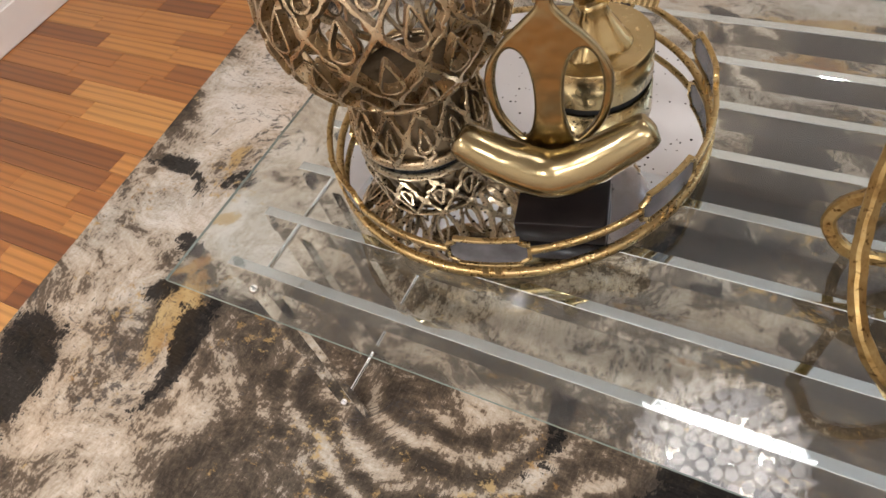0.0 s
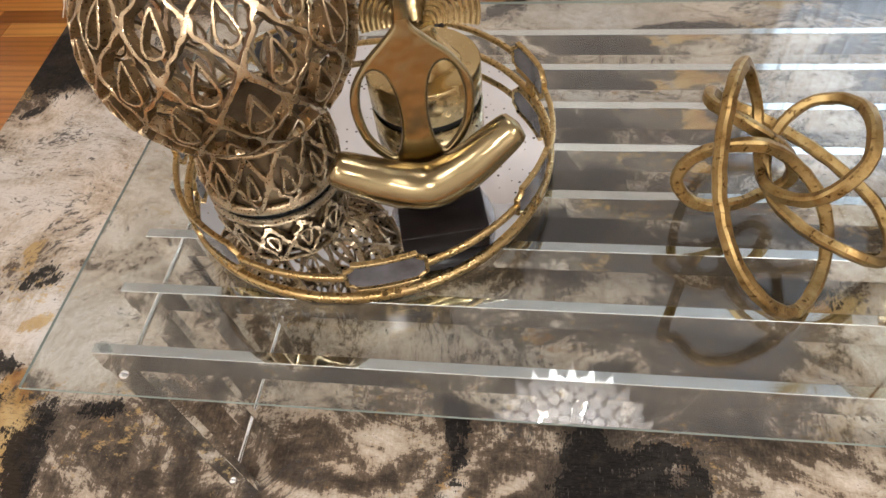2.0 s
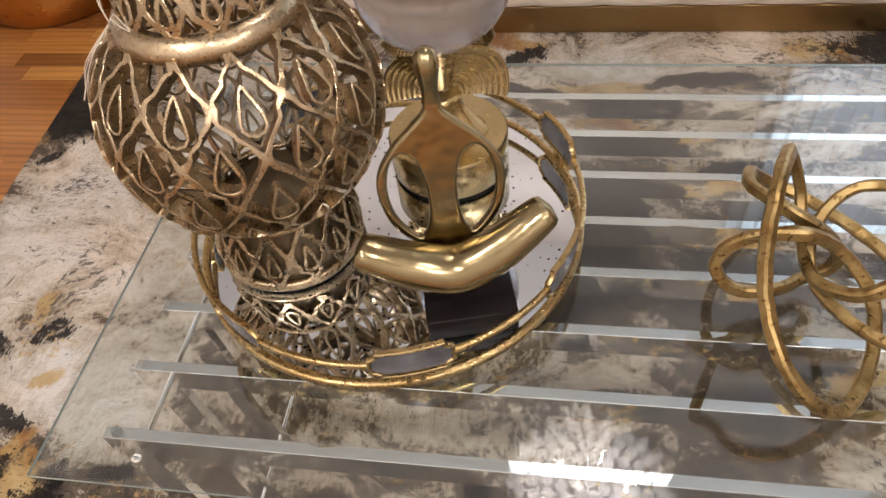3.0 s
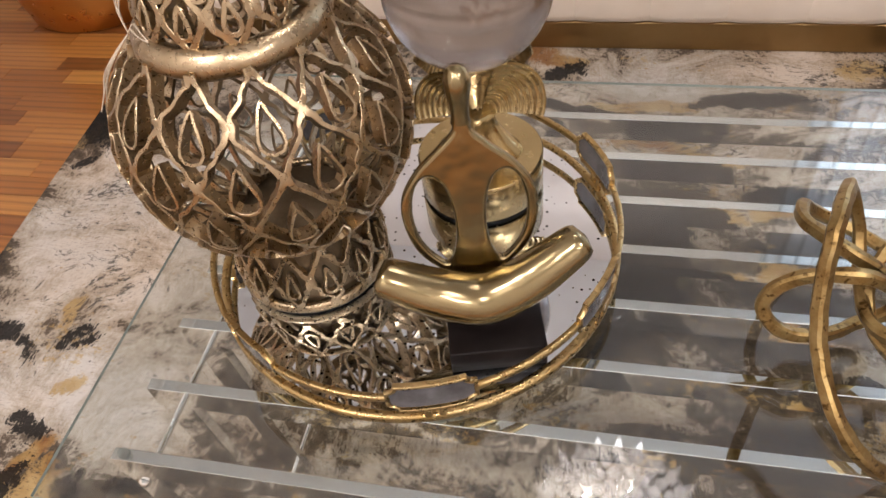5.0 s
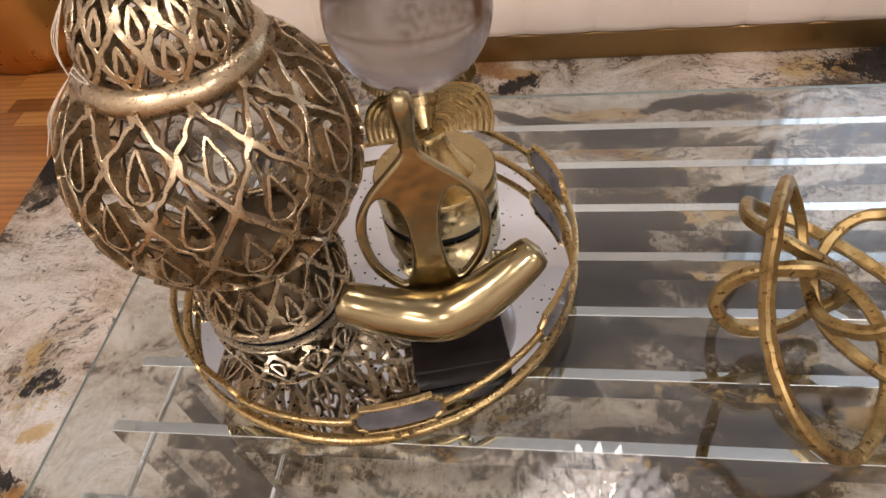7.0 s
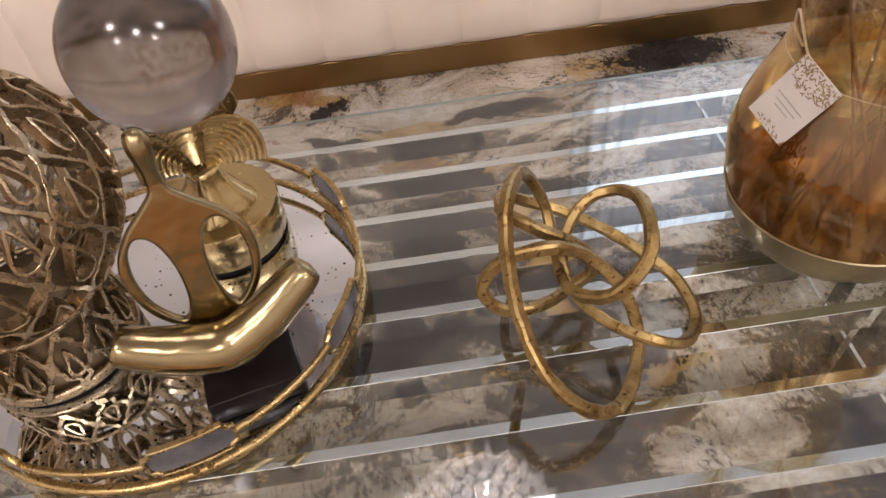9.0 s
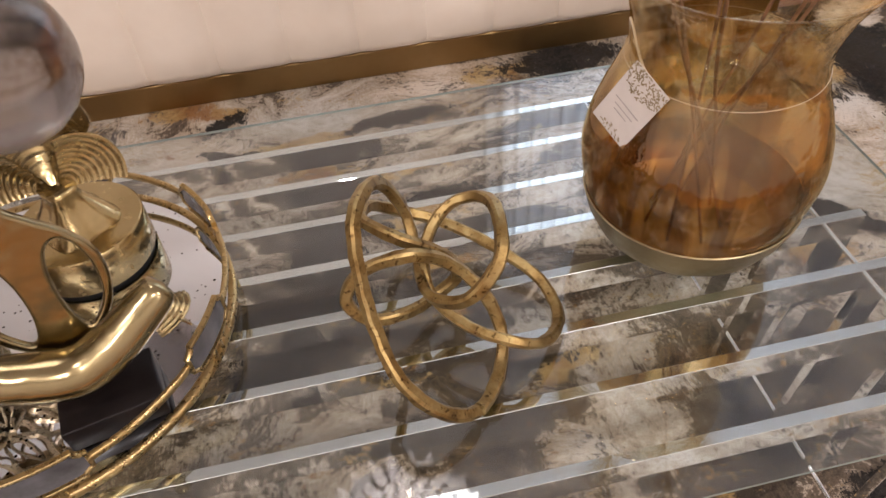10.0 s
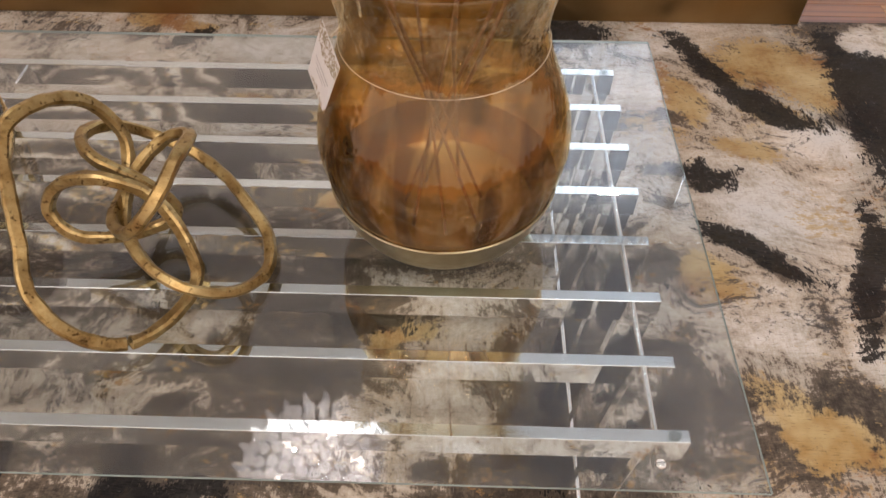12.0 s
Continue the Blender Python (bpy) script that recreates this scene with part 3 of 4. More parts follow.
frame_mesh, bolt_me = slat_frame(), bolt_mesh()
RODS = [(0.019, 0.395), (0.048, 0.048), (SLAT_L - 0.019, 0.395), (SLAT_L - 0.048, 0.048)]
for k in range(8):
    f = part("slat_frame", frame_mesh, None, table, at=TM @ pose(0, k * P, 0))
    if k in (0, 7):
        for x, z in RODS:
            part("bolt", bolt_me, None, f, at=pose(x, 0 if k == 0 else 0.0145, z, 90 if k == 0 else -90))
for x, z in RODS:
    s = Shape()
    s.sweep([Vector((x, 0.01, z)), Vector((x, 7 * P + 0.005, z))], [Vector((0, 0, 1))] * 2, oval(0.0037, 0.0037, 12))
    part("cross_rod", s, CHROME, table, "thin chrome cross rod", auto=60, at=TM)
s = Shape()
s.lathe([(0.0003, 0.0), (0.0062, 0.0), (0.0066, 0.001), (0.006, 0.0073), (0.0003, 0.0073)], 18)
pad_me = s.mesh("bumper_pad", thin_glass("clear_rubber", (0.9, 0.93, 0.93), (1, 1, 1), 1.4, 0.02, 0.1), auto=40)
for k in (0, 7):
    for x in (0.016, SLAT_L - 0.016):
        part("bumper_pad", pad_me, None, table, "clear rubber bumper pad", at=TM @ pose(x, k * P + 0.007, SLAT_TOP))
s = Shape()
GX0, GX1, GY0, GY1 = -0.058, 1.466, -0.056, 0.708
s.slot = 0
s.add([(GX0, GY0, GLASS_TOP - 0.0045), (GX1, GY0, GLASS_TOP - 0.0045), (GX1, GY1, GLASS_TOP - 0.0045), (GX0, GY1, GLASS_TOP - 0.0045),
       (GX0, GY0, GLASS_TOP), (GX1, GY0, GLASS_TOP), (GX1, GY1, GLASS_TOP), (GX0, GY1, GLASS_TOP)], [(3, 2, 1, 0), (4, 5, 6, 7)])
s.slot = 1
s.add(s.v[:8], [(0, 1, 5, 4), (1, 2, 6, 5), (2, 3, 7, 6), (3, 0, 4, 7)])
part("glass_top", s, [PANE, EDGE_GLASS], table, "clear tempered glass top with dark green edge", at=TM)

# ---- mirrored tray ----
TC, TR, TZ = (0.283, 0.335), 0.253, GLASS_TOP
tray = thing("round_tray", (*TC, TZ), "round gilt gallery tray with a speckled antique mirror base", "tray")
UP = Vector((0, 0, 1))
s = Shape()
s.sweep(ring_pts(TR, 0.006, 96), [UP] * 96, slab(0.0055, 0.006, 0.002), True)
wobble(s, 60, 0.0003)
part("base_ring", s, RAIL_GOLD, tray, auto=50)
s = Shape()
s.lathe([(0.0005, 0.003), (TR - 0.004, 0.003), (TR - 0.004, 0.0085), (0.0005, 0.0085)], 96)
part("mirror_plate", s, MIRROR, tray, "speckled antique mirror plate")
NPL, PHASE, HALF = 7, radians(-73.5), radians(10.5)
RAIL_Z = 0.049


def plaque(tray, a):
    hw, z0, z1, notch = HALF, 0.026, 0.071, radians(2.2)
    outer = [(-hw, 0.036), (-hw, 0.060), (-hw + notch * 0.5, 0.0615), (-hw + notch, 0.066), (-hw + notch, z1), (hw - notch, z1), (hw - notch, 0.066),
             (hw - notch * 0.5, 0.0615), (hw, 0.060), (hw, 0.036), (hw - notch * 0.5, 0.034), (hw - notch, 0.031), (hw - notch, z0), (-hw + notch, z0), (-hw + notch, 0.031), (-hw + notch * 0.5, 0.034)]
    pts = []
    for k in range(len(outer)):
        (a0, b0), (a1, b1) = outer[k], outer[(k + 1) % len(outer)]
        n = 6 if abs(a1 - a0) > 0.1 else 1
        pts += [(a0 + (a1 - a0) * i / n, b0 + (b1 - b0) * i / n) for i in range(n)]
    at = lambda ang, z, r: Vector((r * math.cos(a + ang), r * math.sin(a + ang), z))
    s = Shape()
    path = [at(q, z, TR + 0.002) for q, z in pts]
    s.sweep(path, [Vector((p.x, p.y, 0)).normalized() for p in path], slab(0.0022, 0.0035, 0.0008), True)
    fr = part("plaque_frame", s, RAIL_GOLD, tray, auto=40)
    s = Shape()
    rows = []
    for i in range(9):
        q = (-hw + 0.01) + (2 * hw - 0.02) * i / 8
        e = 0.005 if 0 < i < 8 else 0.012
        rows.append([at(q, z0 + e, TR + 0.003), at(q, z1 - e, TR + 0.003), at(q, z1 - e, TR + 0.0005), at(q, z0 + e, TR + 0.0005)])
    s.grid(rows, close_v=True, caps=True)
    part("plaque_panel", s, DARK_PANEL, fr, "smoky antique mirror panel", auto=40)


for k in range(NPL):
    a = PHASE + 2 * math.pi * k / NPL
    plaque(tray, a)
    s = Shape()
    a0, a1 = a + HALF, a + 2 * math.pi / NPL - HALF
    pts = ring_pts(TR + 0.002, RAIL_Z, 20, a0, a1, False)
    s.sweep(pts, [UP] * 21, slab(0.0035, 0.0042, 0.001))
    wobble(s, 60, 0.0003)
    part("rail", s, RAIL_GOLD, tray, auto=50)
    for da in (-0.03, 0.03):
        s = Shape()
        q = Vector(((TR + 0.002) * math.cos(a + da), (TR + 0.002) * math.sin(a + da), 0))
        s.sweep([q + UP * 0.010, q + UP * 0.028], [q.normalized()] * 2, slab(0.004, 0.003, 0.001))
        part("post", s, RAIL_GOLD, tray, auto=50)

# ---- lattice jar ----
JC = (0.157, 0.293)
MIRROR_Z = GLASS_TOP + 0.0085
jar = thing("lattice_jar", (*JC, MIRROR_Z), "champagne gold openwork metal ginger jar with a pierced lid", "decorative jar")


def along(profile, s):
    """Point of a (r, z) profile at the share s of its length."""
    d = [0.0]
    for (a, b), (c, e) in zip(profile[:-1], profile[1:]):
        d.append(d[-1] + math.hypot(c - a, e - b))
    w = min(max(s, 0), 1) * d[-1]
    for k in range(len(d) - 1):
        if w <= d[k + 1] or k == len(d) - 2:
            u = (w - d[k]) / (d[k + 1] - d[k])
            (a, b), (c, e) = profile[k], profile[k + 1]
            return a + (c - a) * u, b + (e - b) * u, (e - b, a - c)


def on(profile, s, ang):
    r, z, (nr, nz) = along(profile, s)
    n = Vector((nr * math.cos(ang), nr * math.sin(ang), nz)).normalized()
    return Vector((r * math.cos(ang), r * math.sin(ang), z)), n


def lattice(profile, strands, cells, width, depth, drops=True, jitter=0.0, steps=10, start=0.0):
    """Pairs of waving strands that meet and part, with a pointed drop in each opening."""
    s = Shape()
    gap = 2 * math.pi / strands

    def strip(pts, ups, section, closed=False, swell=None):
        """A band whose inward faces take the darker, rougher gold."""
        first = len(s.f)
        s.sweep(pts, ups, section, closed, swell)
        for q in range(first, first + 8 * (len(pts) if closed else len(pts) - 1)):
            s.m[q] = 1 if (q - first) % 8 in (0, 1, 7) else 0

    total = int(cells * 2 * steps)
    for k in range(strands):
        sign = 1 if k % 2 else -1
        pts, ups, swell = [], [], []
        for i in range(total + 1):
            w = i / total
            ph = math.pi * (w * 2 * cells + start)
            c = math.cos(ph)
            c = 0.45 * c + 0.55 * (1 - 2 * abs((ph / math.pi) % 2 - 1)) * -1
            ang = (k + 0.5) * gap + sign * 0.47 * gap * c + jitter * noise.noise(Vector((k * 3.1, i * 0.35, 7)))
            p, n = on(profile, w, ang)
            pts.append(p)
            ups.append(n)
            swell.append(1 + 0.9 * abs(math.cos(ph)) ** 8 + 0.35 * noise.noise(Vector((k * 5.3, i * 0.5, 2))))
        strip(pts, ups, slab(width, depth, width * 0.22), False, swell)
    if drops:
        for j in range(int(2 * cells) + 1):
            mid = j / (2 * cells)
            for k in range(strands):
                meets = (k % 2 == 0) == ((j + int(start)) % 2 == 0)
                if not meets or mid < 0.06 or mid > 0.86:
                    continue
                ang0 = (k + 1) * gap
                half = 0.37 / (2 * cells)
                r = along(profile, mid)[0]
                pts, ups = [], []
                for q in range(14):
                    b = 2 * math.pi * q / 14
                    y = -math.cos(b)
                    x = math.sin(b) * (0.50 - 0.32 * y) * gap * 0.56
                    y = y * (1.25 if y > 0 else 0.95)
                    p, n = on(profile, mid - 0.16 / (2 * cells) + half * y * 1.1, ang0 + x)
                    pts.append(p + n * 0.002)
                    ups.append(n)
                strip(pts, ups, slab(width * 0.75, depth * 0.9, width * 0.2), True)
    return s


BODY = [(0.080, 0.100)] + [(0.149 * math.cos(a), 0.232 + 0.138 * math.sin(a)) for a in [radians(-62 + 6.2 * k) for k in range(19)]] + [(0.092, 0.348)]
s = lattice(BODY, 24, 3, 0.0021, 0.0078, True, 0.03, 14)
wobble(s, 60, 0.0012)
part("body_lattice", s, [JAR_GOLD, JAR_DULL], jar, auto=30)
FOOT = [(0.092, 0.016), (0.0915, 0.03), (0.088, 0.06), (0.082, 0.085), (0.081, 0.1)]
s = lattice(FOOT, 26, 1, 0.0027, 0.0045, True, 0.05, 14)
wobble(s, 90, 0.0014)
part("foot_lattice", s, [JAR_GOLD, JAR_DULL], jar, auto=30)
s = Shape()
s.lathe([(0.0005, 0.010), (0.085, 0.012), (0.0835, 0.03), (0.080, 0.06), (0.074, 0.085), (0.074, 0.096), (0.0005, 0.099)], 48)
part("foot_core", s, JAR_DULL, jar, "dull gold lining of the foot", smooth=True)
s = Shape()
s.lathe([(0.083, 0.005), (0.093, 0.005), (0.096, 0.009), (0.0945, 0.016), (0.090, 0.019), (0.083, 0.016), (0.083, 0.005)], 64)
wobble(s, 60, 0.0008)
part("foot_ring", s, JAR_GOLD, jar, smooth=True)
s = Shape()
s.lathe([(0.076, 0), (0.0895, 0), (0.0895, 0.0052), (0.076, 0.0052), (0.076, 0)], 48)
part("felt_pad", s, FELT, jar, "black felt pad")
s = Shape()
s.sweep(ring_pts(0.080, 0.100, 56), [UP] * 56, oval(0.005, 0.004), True)
wobble(s, 80, 0.001)
part("collar", s, JAR_GOLD, jar, smooth=True)
s = Shape()
s.lathe([(0.073, 0.343), (0.090, 0.339), (0.096, 0.346), (0.094, 0.357), (0.084, 0.367), (0.074, 0.364), (0.073, 0.343)], 64)
wobble(s, 50, 0.0012)
lid = part("lid", s, JAR_GOLD, jar, "heavy rolled rim of the lid", smooth=True)
LID = [(0.079, 0.361), (0.077, 0.383), (0.069, 0.407), (0.055, 0.426), (0.040, 0.436)]
s = lattice(LID, 24, 1.5, 0.0030, 0.0050, True, 0.03)
wobble(s, 90, 0.0012)
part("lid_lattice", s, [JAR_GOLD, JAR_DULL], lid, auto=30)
s = Shape()
s.lathe([(0.034, 0.430), (0.044, 0.432), (0.042, 0.441), (0.024, 0.446), (0.013, 0.452), (0.013, 0.462), (0.02, 0.472), (0.016, 0.485), (0.0005, 0.49)], 40)
wobble(s, 50, 0.001)
part("knob", s, JAR_GOLD, lid, smooth=True)
s = Shape()
ts = smooth_loop([(-0.069, -0.062, 0.368), (-0.062, -0.066, 0.3745), (-0.048, -0.078, 0.3745), (-0.036, -0.084, 0.374), (-0.048, -0.073, 0.376), (-0.062, -0.060, 0.376)], 8)
s.sweep(ts, [UP] * len(ts), oval(0.0008, 0.0008, 5), True)
for dx, dy in ((0.0, 0.0), (-0.012, 0.004), (0.006, -0.008), (-0.022, 0.01)):
    ts = smooth_loop([(-0.069, -0.064, 0.368), (-0.088 + dx * 0.2, -0.070 + dy, 0.348), (-0.106 + dx * 0.4, -0.072 + dy, 0.325), (-0.122 + dx * 0.6, -0.070 + dy * 2, 0.298)], 6, False)
    s.sweep(ts, [UP] * len(ts), oval(0.0007, 0.0007, 5))
    ts = smooth_loop([(-0.069, -0.062, 0.369), (-0.074 + dx * 0.2, -0.054 + dy * 0.3, 0.385), (-0.068 + dx * 0.2, -0.048, 0.405), (-0.056, -0.036, 0.428)], 6, False)
    s.sweep(ts, [UP] * len(ts), oval(0.0007, 0.0007, 5))
part("tied_thread", s, THREAD, jar, "pale frayed thread tied at the lid", smooth=True)

# ---- seated abstract figure ----
FIG = thing("abstract_figure_sculpture", (0.406, 0.193, MIRROR_Z), "polished brass abstract seated figure on a black block base", "sculpture")
FIG.rotation_euler = (0, 0, radians(14))
s = Shape()
s.box(-0.053, 0.053, -0.038, 0.038, 0.0, 0.034, 0.0015)
part("base_block", s, BLACK, FIG, "black lacquered wooden block", auto=30)


def figure_mesh():
    """Ring of arms with a stem, two openings, neck and head, over folded legs."""
    data = bpy.data.curves.new("figure_outline", "CURVE")
    data.dimensions, data.fill_mode = "2D", "BOTH"
    data.extrude, data.bevel_depth, data.bevel_resolution, data.offset = 0.002, 0.0042, 4, -0.0042

    c = -0.0145

    def loop(points):
        sp = data.splines.new("POLY")
        pts = smooth_loop([((x - c) * 1.10 + c, 0.0815 + (y - 0.096) * 1.17, 0) for x, y in points], 8)
        sp.points.add(len(pts) - 1)
        for q, p in zip(sp.points, pts):
            q.co = (p.x, p.y, 0, 1)
        sp.use_cyclic_u = True

    loop([(c - 0.007, 0.262), (c - 0.009, 0.247), (c - 0.024, 0.232), (c - 0.045, 0.213), (c - 0.061, 0.188), (c - 0.063, 0.160), (c - 0.053, 0.128), (c - 0.029, 0.104), (c, 0.096),
          (c + 0.029, 0.104), (c + 0.053, 0.128), (c + 0.063, 0.160), (c + 0.061, 0.188), (c + 0.045, 0.213), (c + 0.024, 0.232), (c + 0.009, 0.247), (c + 0.007, 0.262)])
    for g in (-1, 1):
        loop([(c + g * 0.036, 0.208), (c + g * 0.048, 0.196), (c + g * 0.0535, 0.168), (c + g * 0.048, 0.138), (c + g * 0.031, 0.115), (c + g * 0.022, 0.117), (c + g * 0.0155, 0.140), (c + g * 0.0155, 0.172), (c + g * 0.023, 0.199)])
    tmp = new("figure_outline", data)
    me = bpy.data.meshes.new_from_object(tmp)
    bpy.data.objects.remove(tmp)
    s = Shape()
    s.add([(v.co.x, 0.036 - v.co.z, v.co.y) for v in me.vertices], [tuple(p.vertices) for p in me.polygons])
    # head and neck
    rows = []
    for z, rx, ry in ((0.276, 0.010, 0.007), (0.284, 0.0085, 0.008), (0.293, 0.0090, 0.009), (0.302, 0.0105, 0.0115), (0.312, 0.0125, 0.0135), (0.322, 0.0125, 0.0135), (0.331, 0.0095, 0.010), (0.335, 0.004, 0.004)):
        rows.append([(c + rx * math.cos(b), 0.033 + ry * math.sin(b), z) for b in [2 * math.pi * k / 16 for k in range(16)]])
    s.grid([[(x, y, 0.0815 + (z - 0.0875) * 0.985) for x, y, z in r] for r in rows], close_v=True, caps=True)
    lean = Matrix.Translation((0, 0.036, 0.0815)) @ Matrix.Rotation(radians(-10), 4, "X") @ Matrix.Translation((0, -0.036, -0.0815))
    s.v = [tuple(lean @ Vector(p)) for p in s.v]
    # folded legs
    spine = smooth_loop([(-0.118, 0.014, 0.121), (-0.099, 0.009, 0.113), (-0.060, 0.001, 0.097), (-0.012, -0.003, 0.083), (0.030, 0.001, 0.097), (0.072, 0.013, 0.120), (0.100, 0.022, 0.137)], 6, False)
    rows = []
    n = len(spine)
    for i, p in enumerate(spine):
        a, b = spine[max(i - 1, 0)], spine[min(i + 1, n - 1)]
        d = (b - a).normalized()
        u = i / (n - 1)
        e = math.sqrt(max(0.0, 1 - (2 * u - 1) ** 18)) * (0.82 + 0.18 * math.cos((2 * u - 1) * 2.4)) + 0.08
        side = d.cross(Vector((0, -0.45, 1))).normalized()
        up = side.cross(d)
        rows.append([p + side * (0.0265 * e * math.cos(w)) + up * (0.0225 * e * math.sin(w)) for w in [2 * math.pi * k / 20 for k in range(20)]])
    s.grid(rows, close_v=True, caps=True)
    return s


part("figure", figure_mesh(), BRASS, FIG, "polished brass abstract figure", auto=50)

# ---- crystal ball on a shell stand ----
BC = (0.351, 0.4515)
ball_stand = thing("shell_stand", (*BC, MIRROR_Z), "gold stand of ribbed scallop shells on a round plinth", "display stand")
s = Shape()
s.lathe([(0.0005, 0), (0.078, 0), (0.078, 0.006), (0.0005, 0.006)], 48)
part("felt_pad", s, FELT, ball_stand, "black felt pad")
s = Shape()
s.lathe([(0.0005, 0.0062), (0.082, 0.0062), (0.0835, 0.009), (0.0835, 0.060), (0.081, 0.063), (0.0005, 0.064)], 64)
part("plinth", s, SHELL_GOLD, ball_stand, auto=40)


def scallop(az, steep, size, spread, ribs, upright=False):
    """A ribbed shell that fans out from the middle of the stand, leaning outwards or set upright edge-on."""
    s = Shape()
    radial, tangent = Vector((math.cos(az), math.sin(az), 0)), Vector((-math.sin(az), math.cos(az), 0))
    axis = radial * math.cos(steep) + UP * math.sin(steep)
    out = radial * math.sin(steep) - UP * math.cos(steep)
    if upright:
        out, tangent = tangent * math.copysign(1, math.cos(az)), out * -1
    rows, back = [], []
    for i in range(44):
        w = i / 43
        row, far = [], []
        for j in range(19):
            q = 2 * j / 18 - 1
            psi = spread * q
            length = 0.004 + size * w * (1 - 0.10 * q * q)
            ridge = ribs * math.cos(w * 2 * math.pi * 10) * min(1, w * 3)
            belly = 0.020 * w * (1 - q * q) * (1 - 0.35 * w) - 0.012 * w * w
            p = Vector((0, 0, 0.120)) + radial * 0.006 + (axis * math.cos(psi) + tangent * math.sin(psi)) * length
            row.append(p + out * (belly + ridge))
            far.append(p + out * (belly + ridge + 0.0035))
        rows.append(row)
        back.append(far)
    s.grid([r + b[::-1] for r, b in zip(rows, back)], close_v=True, caps=True)
    part("scallop_shell", s, SHELL_GOLD, ball_stand, auto=60)


for az, steep, size, spread, ribs, upright in ((14, 36, 0.082, 40, 0.0012, True), (68, 60, 0.112, 34, 0.0003, False), (125, 60, 0.112, 36, 0.0003, False), (182, 34, 0.074, 36, 0.0009, True)):
    scallop(radians(az), radians(steep), size, radians(spread), ribs, upright)
s = Shape()
flare = [(0.052, 0.063), (0.050, 0.068), (0.040, 0.080), (0.027, 0.100), (0.020, 0.116), (0.022, 0.124), (0.0005, 0.121)]
s.grid([[(r * (1 + 0.10 * math.cos(4 * a)) * math.cos(a), r * (1 + 0.10 * math.cos(4 * a)) * math.sin(a), z) for a in [2 * math.pi * k / 64 for k in range(64)]] for r, z in flare], close_v=True)
part("hub", s, SHELL_GOLD, ball_stand, smooth=True)
s = Shape()
R = 0.0955
s.lathe([(R * math.sin(math.pi * k / 40) + 1e-5, -R * math.cos(math.pi * k / 40)) for k in range(41)], 64)
ball = part("crystal_ball", s, BALL_GLASS, smooth=True)
ball.location = (0.3513, 0.4510, 0.7685)
tagged(ball, "clear lilac-tinted crystal ball resting on the gold shell stand", "crystal ball")

# ---- knot sculpture ----
KNOT_A = [(799, 82, 481), (757, 69, 519), (723, 90, 559), (709, 133, 588), (703, 166, 632), (706, 197, 680), (725, 250, 676), (745, 292, 642), (767, 294, 592), (771, 253, 557), (773, 196, 554), (809, 160, 575), (847, 170, 616), (860, 221, 631)]
KNOT_B = [(854, 274, 614), (815, 288, 594), (780, 253, 565), (779, 204, 540), (812, 158, 529), (861, 130, 521), (901, 149, 490), (929, 194, 471), (923, 247, 478), (889, 292, 490), (851, 335, 496), (805, 367, 505), (754, 373, 529), (727, 342, 569)]
KNOT_C = [(717, 292, 593), (752, 247, 598), (796, 247, 565), (818, 252, 515), (790, 250, 488), (748, 222, 497), (704, 215, 507), (681, 227, 536), (706, 232, 573), (758, 224, 592), (803, 232, 561), (839, 206, 527), (853, 177, 480), (834, 125, 470)]
knot = thing("knot_sculpture", (0.80, 0.19, GLASS_TOP), "antique gold hammered metal knot sculpture lying on the glass", "sculpture")
loop = smooth_loop([(x / 1000 - 0.80, y / 1000 - 0.19, z / 1000 - GLASS_TOP) for x, y, z in KNOT_A + KNOT_B + KNOT_C], 10)
for _ in range(2):
    loop = [(loop[i - 1] + 2 * loop[i] + loop[(i + 1) % len(loop)]) / 4 for i in range(len(loop))]
s = Shape()
ups = []
up = Vector((0.3, -0.5, 0.8))
for i in range(len(loop)):
    d = (loop[(i + 1) % len(loop)] - loop[i - 1]).normalized()
    up = (up - d * up.dot(d)).normalized()
    ups.append(up.copy())
s.sweep(loop, ups, slab(0.0071, 0.0061, 0.0026), True)
wobble(s, 70, 0.0012)
part("knot", s, KNOT_GOLD, knot, auto=35)

# ---- amber vase ----
VC = (1.138, 0.303)
vase = thing("amber_glass_vase", (*VC, GLASS_TOP), "amber lustre glass vase with a flared rim and gold base", "vase")
OUT = [(0.112, 0.030), (0.126, 0.055), (0.1335, 0.082), (0.139, 0.105), (0.143, 0.13), (0.144, 0.15), (0.139, 0.18), (0.129, 0.21), (0.117, 0.24), (0.108, 0.268), (0.105, 0.29), (0.108, 0.315), (0.117, 0.345), (0.130, 0.370), (0.138, 0.381)]
fine_out = [(p.x, p.y) for p in smooth_loop([(r, z, 0) for r, z in OUT], 3, False)]
s = Shape()
s.lathe([(r, z) for r, z in fine_out] + [(r - 0.0028, z) for r, z in fine_out[::-1]], 72)
part("glass_body", s, AMBER, vase, smooth=True)
s = Shape()
s.lathe([(0.0005, 0.0), (0.076, 0.0), (0.084, 0.003), (0.101, 0.014), (0.117, 0.032), (0.1295, 0.057), (0.1370, 0.083), (0.1350, 0.084), (0.1272, 0.057), (0.114, 0.034), (0.08, 0.014), (0.0005, 0.012)], 72)
part("base_bowl", s, BOWL_GOLD, vase, "pale gold metal base bowl", auto=50)
s = Shape()
s.sweep(ring_pts(0.1085, 0.268, 64), [UP] * 64, oval(0.00035, 0.00035, 6), True)
part("thread", s, THREAD, vase, "pale pink thread round the neck", smooth=True)
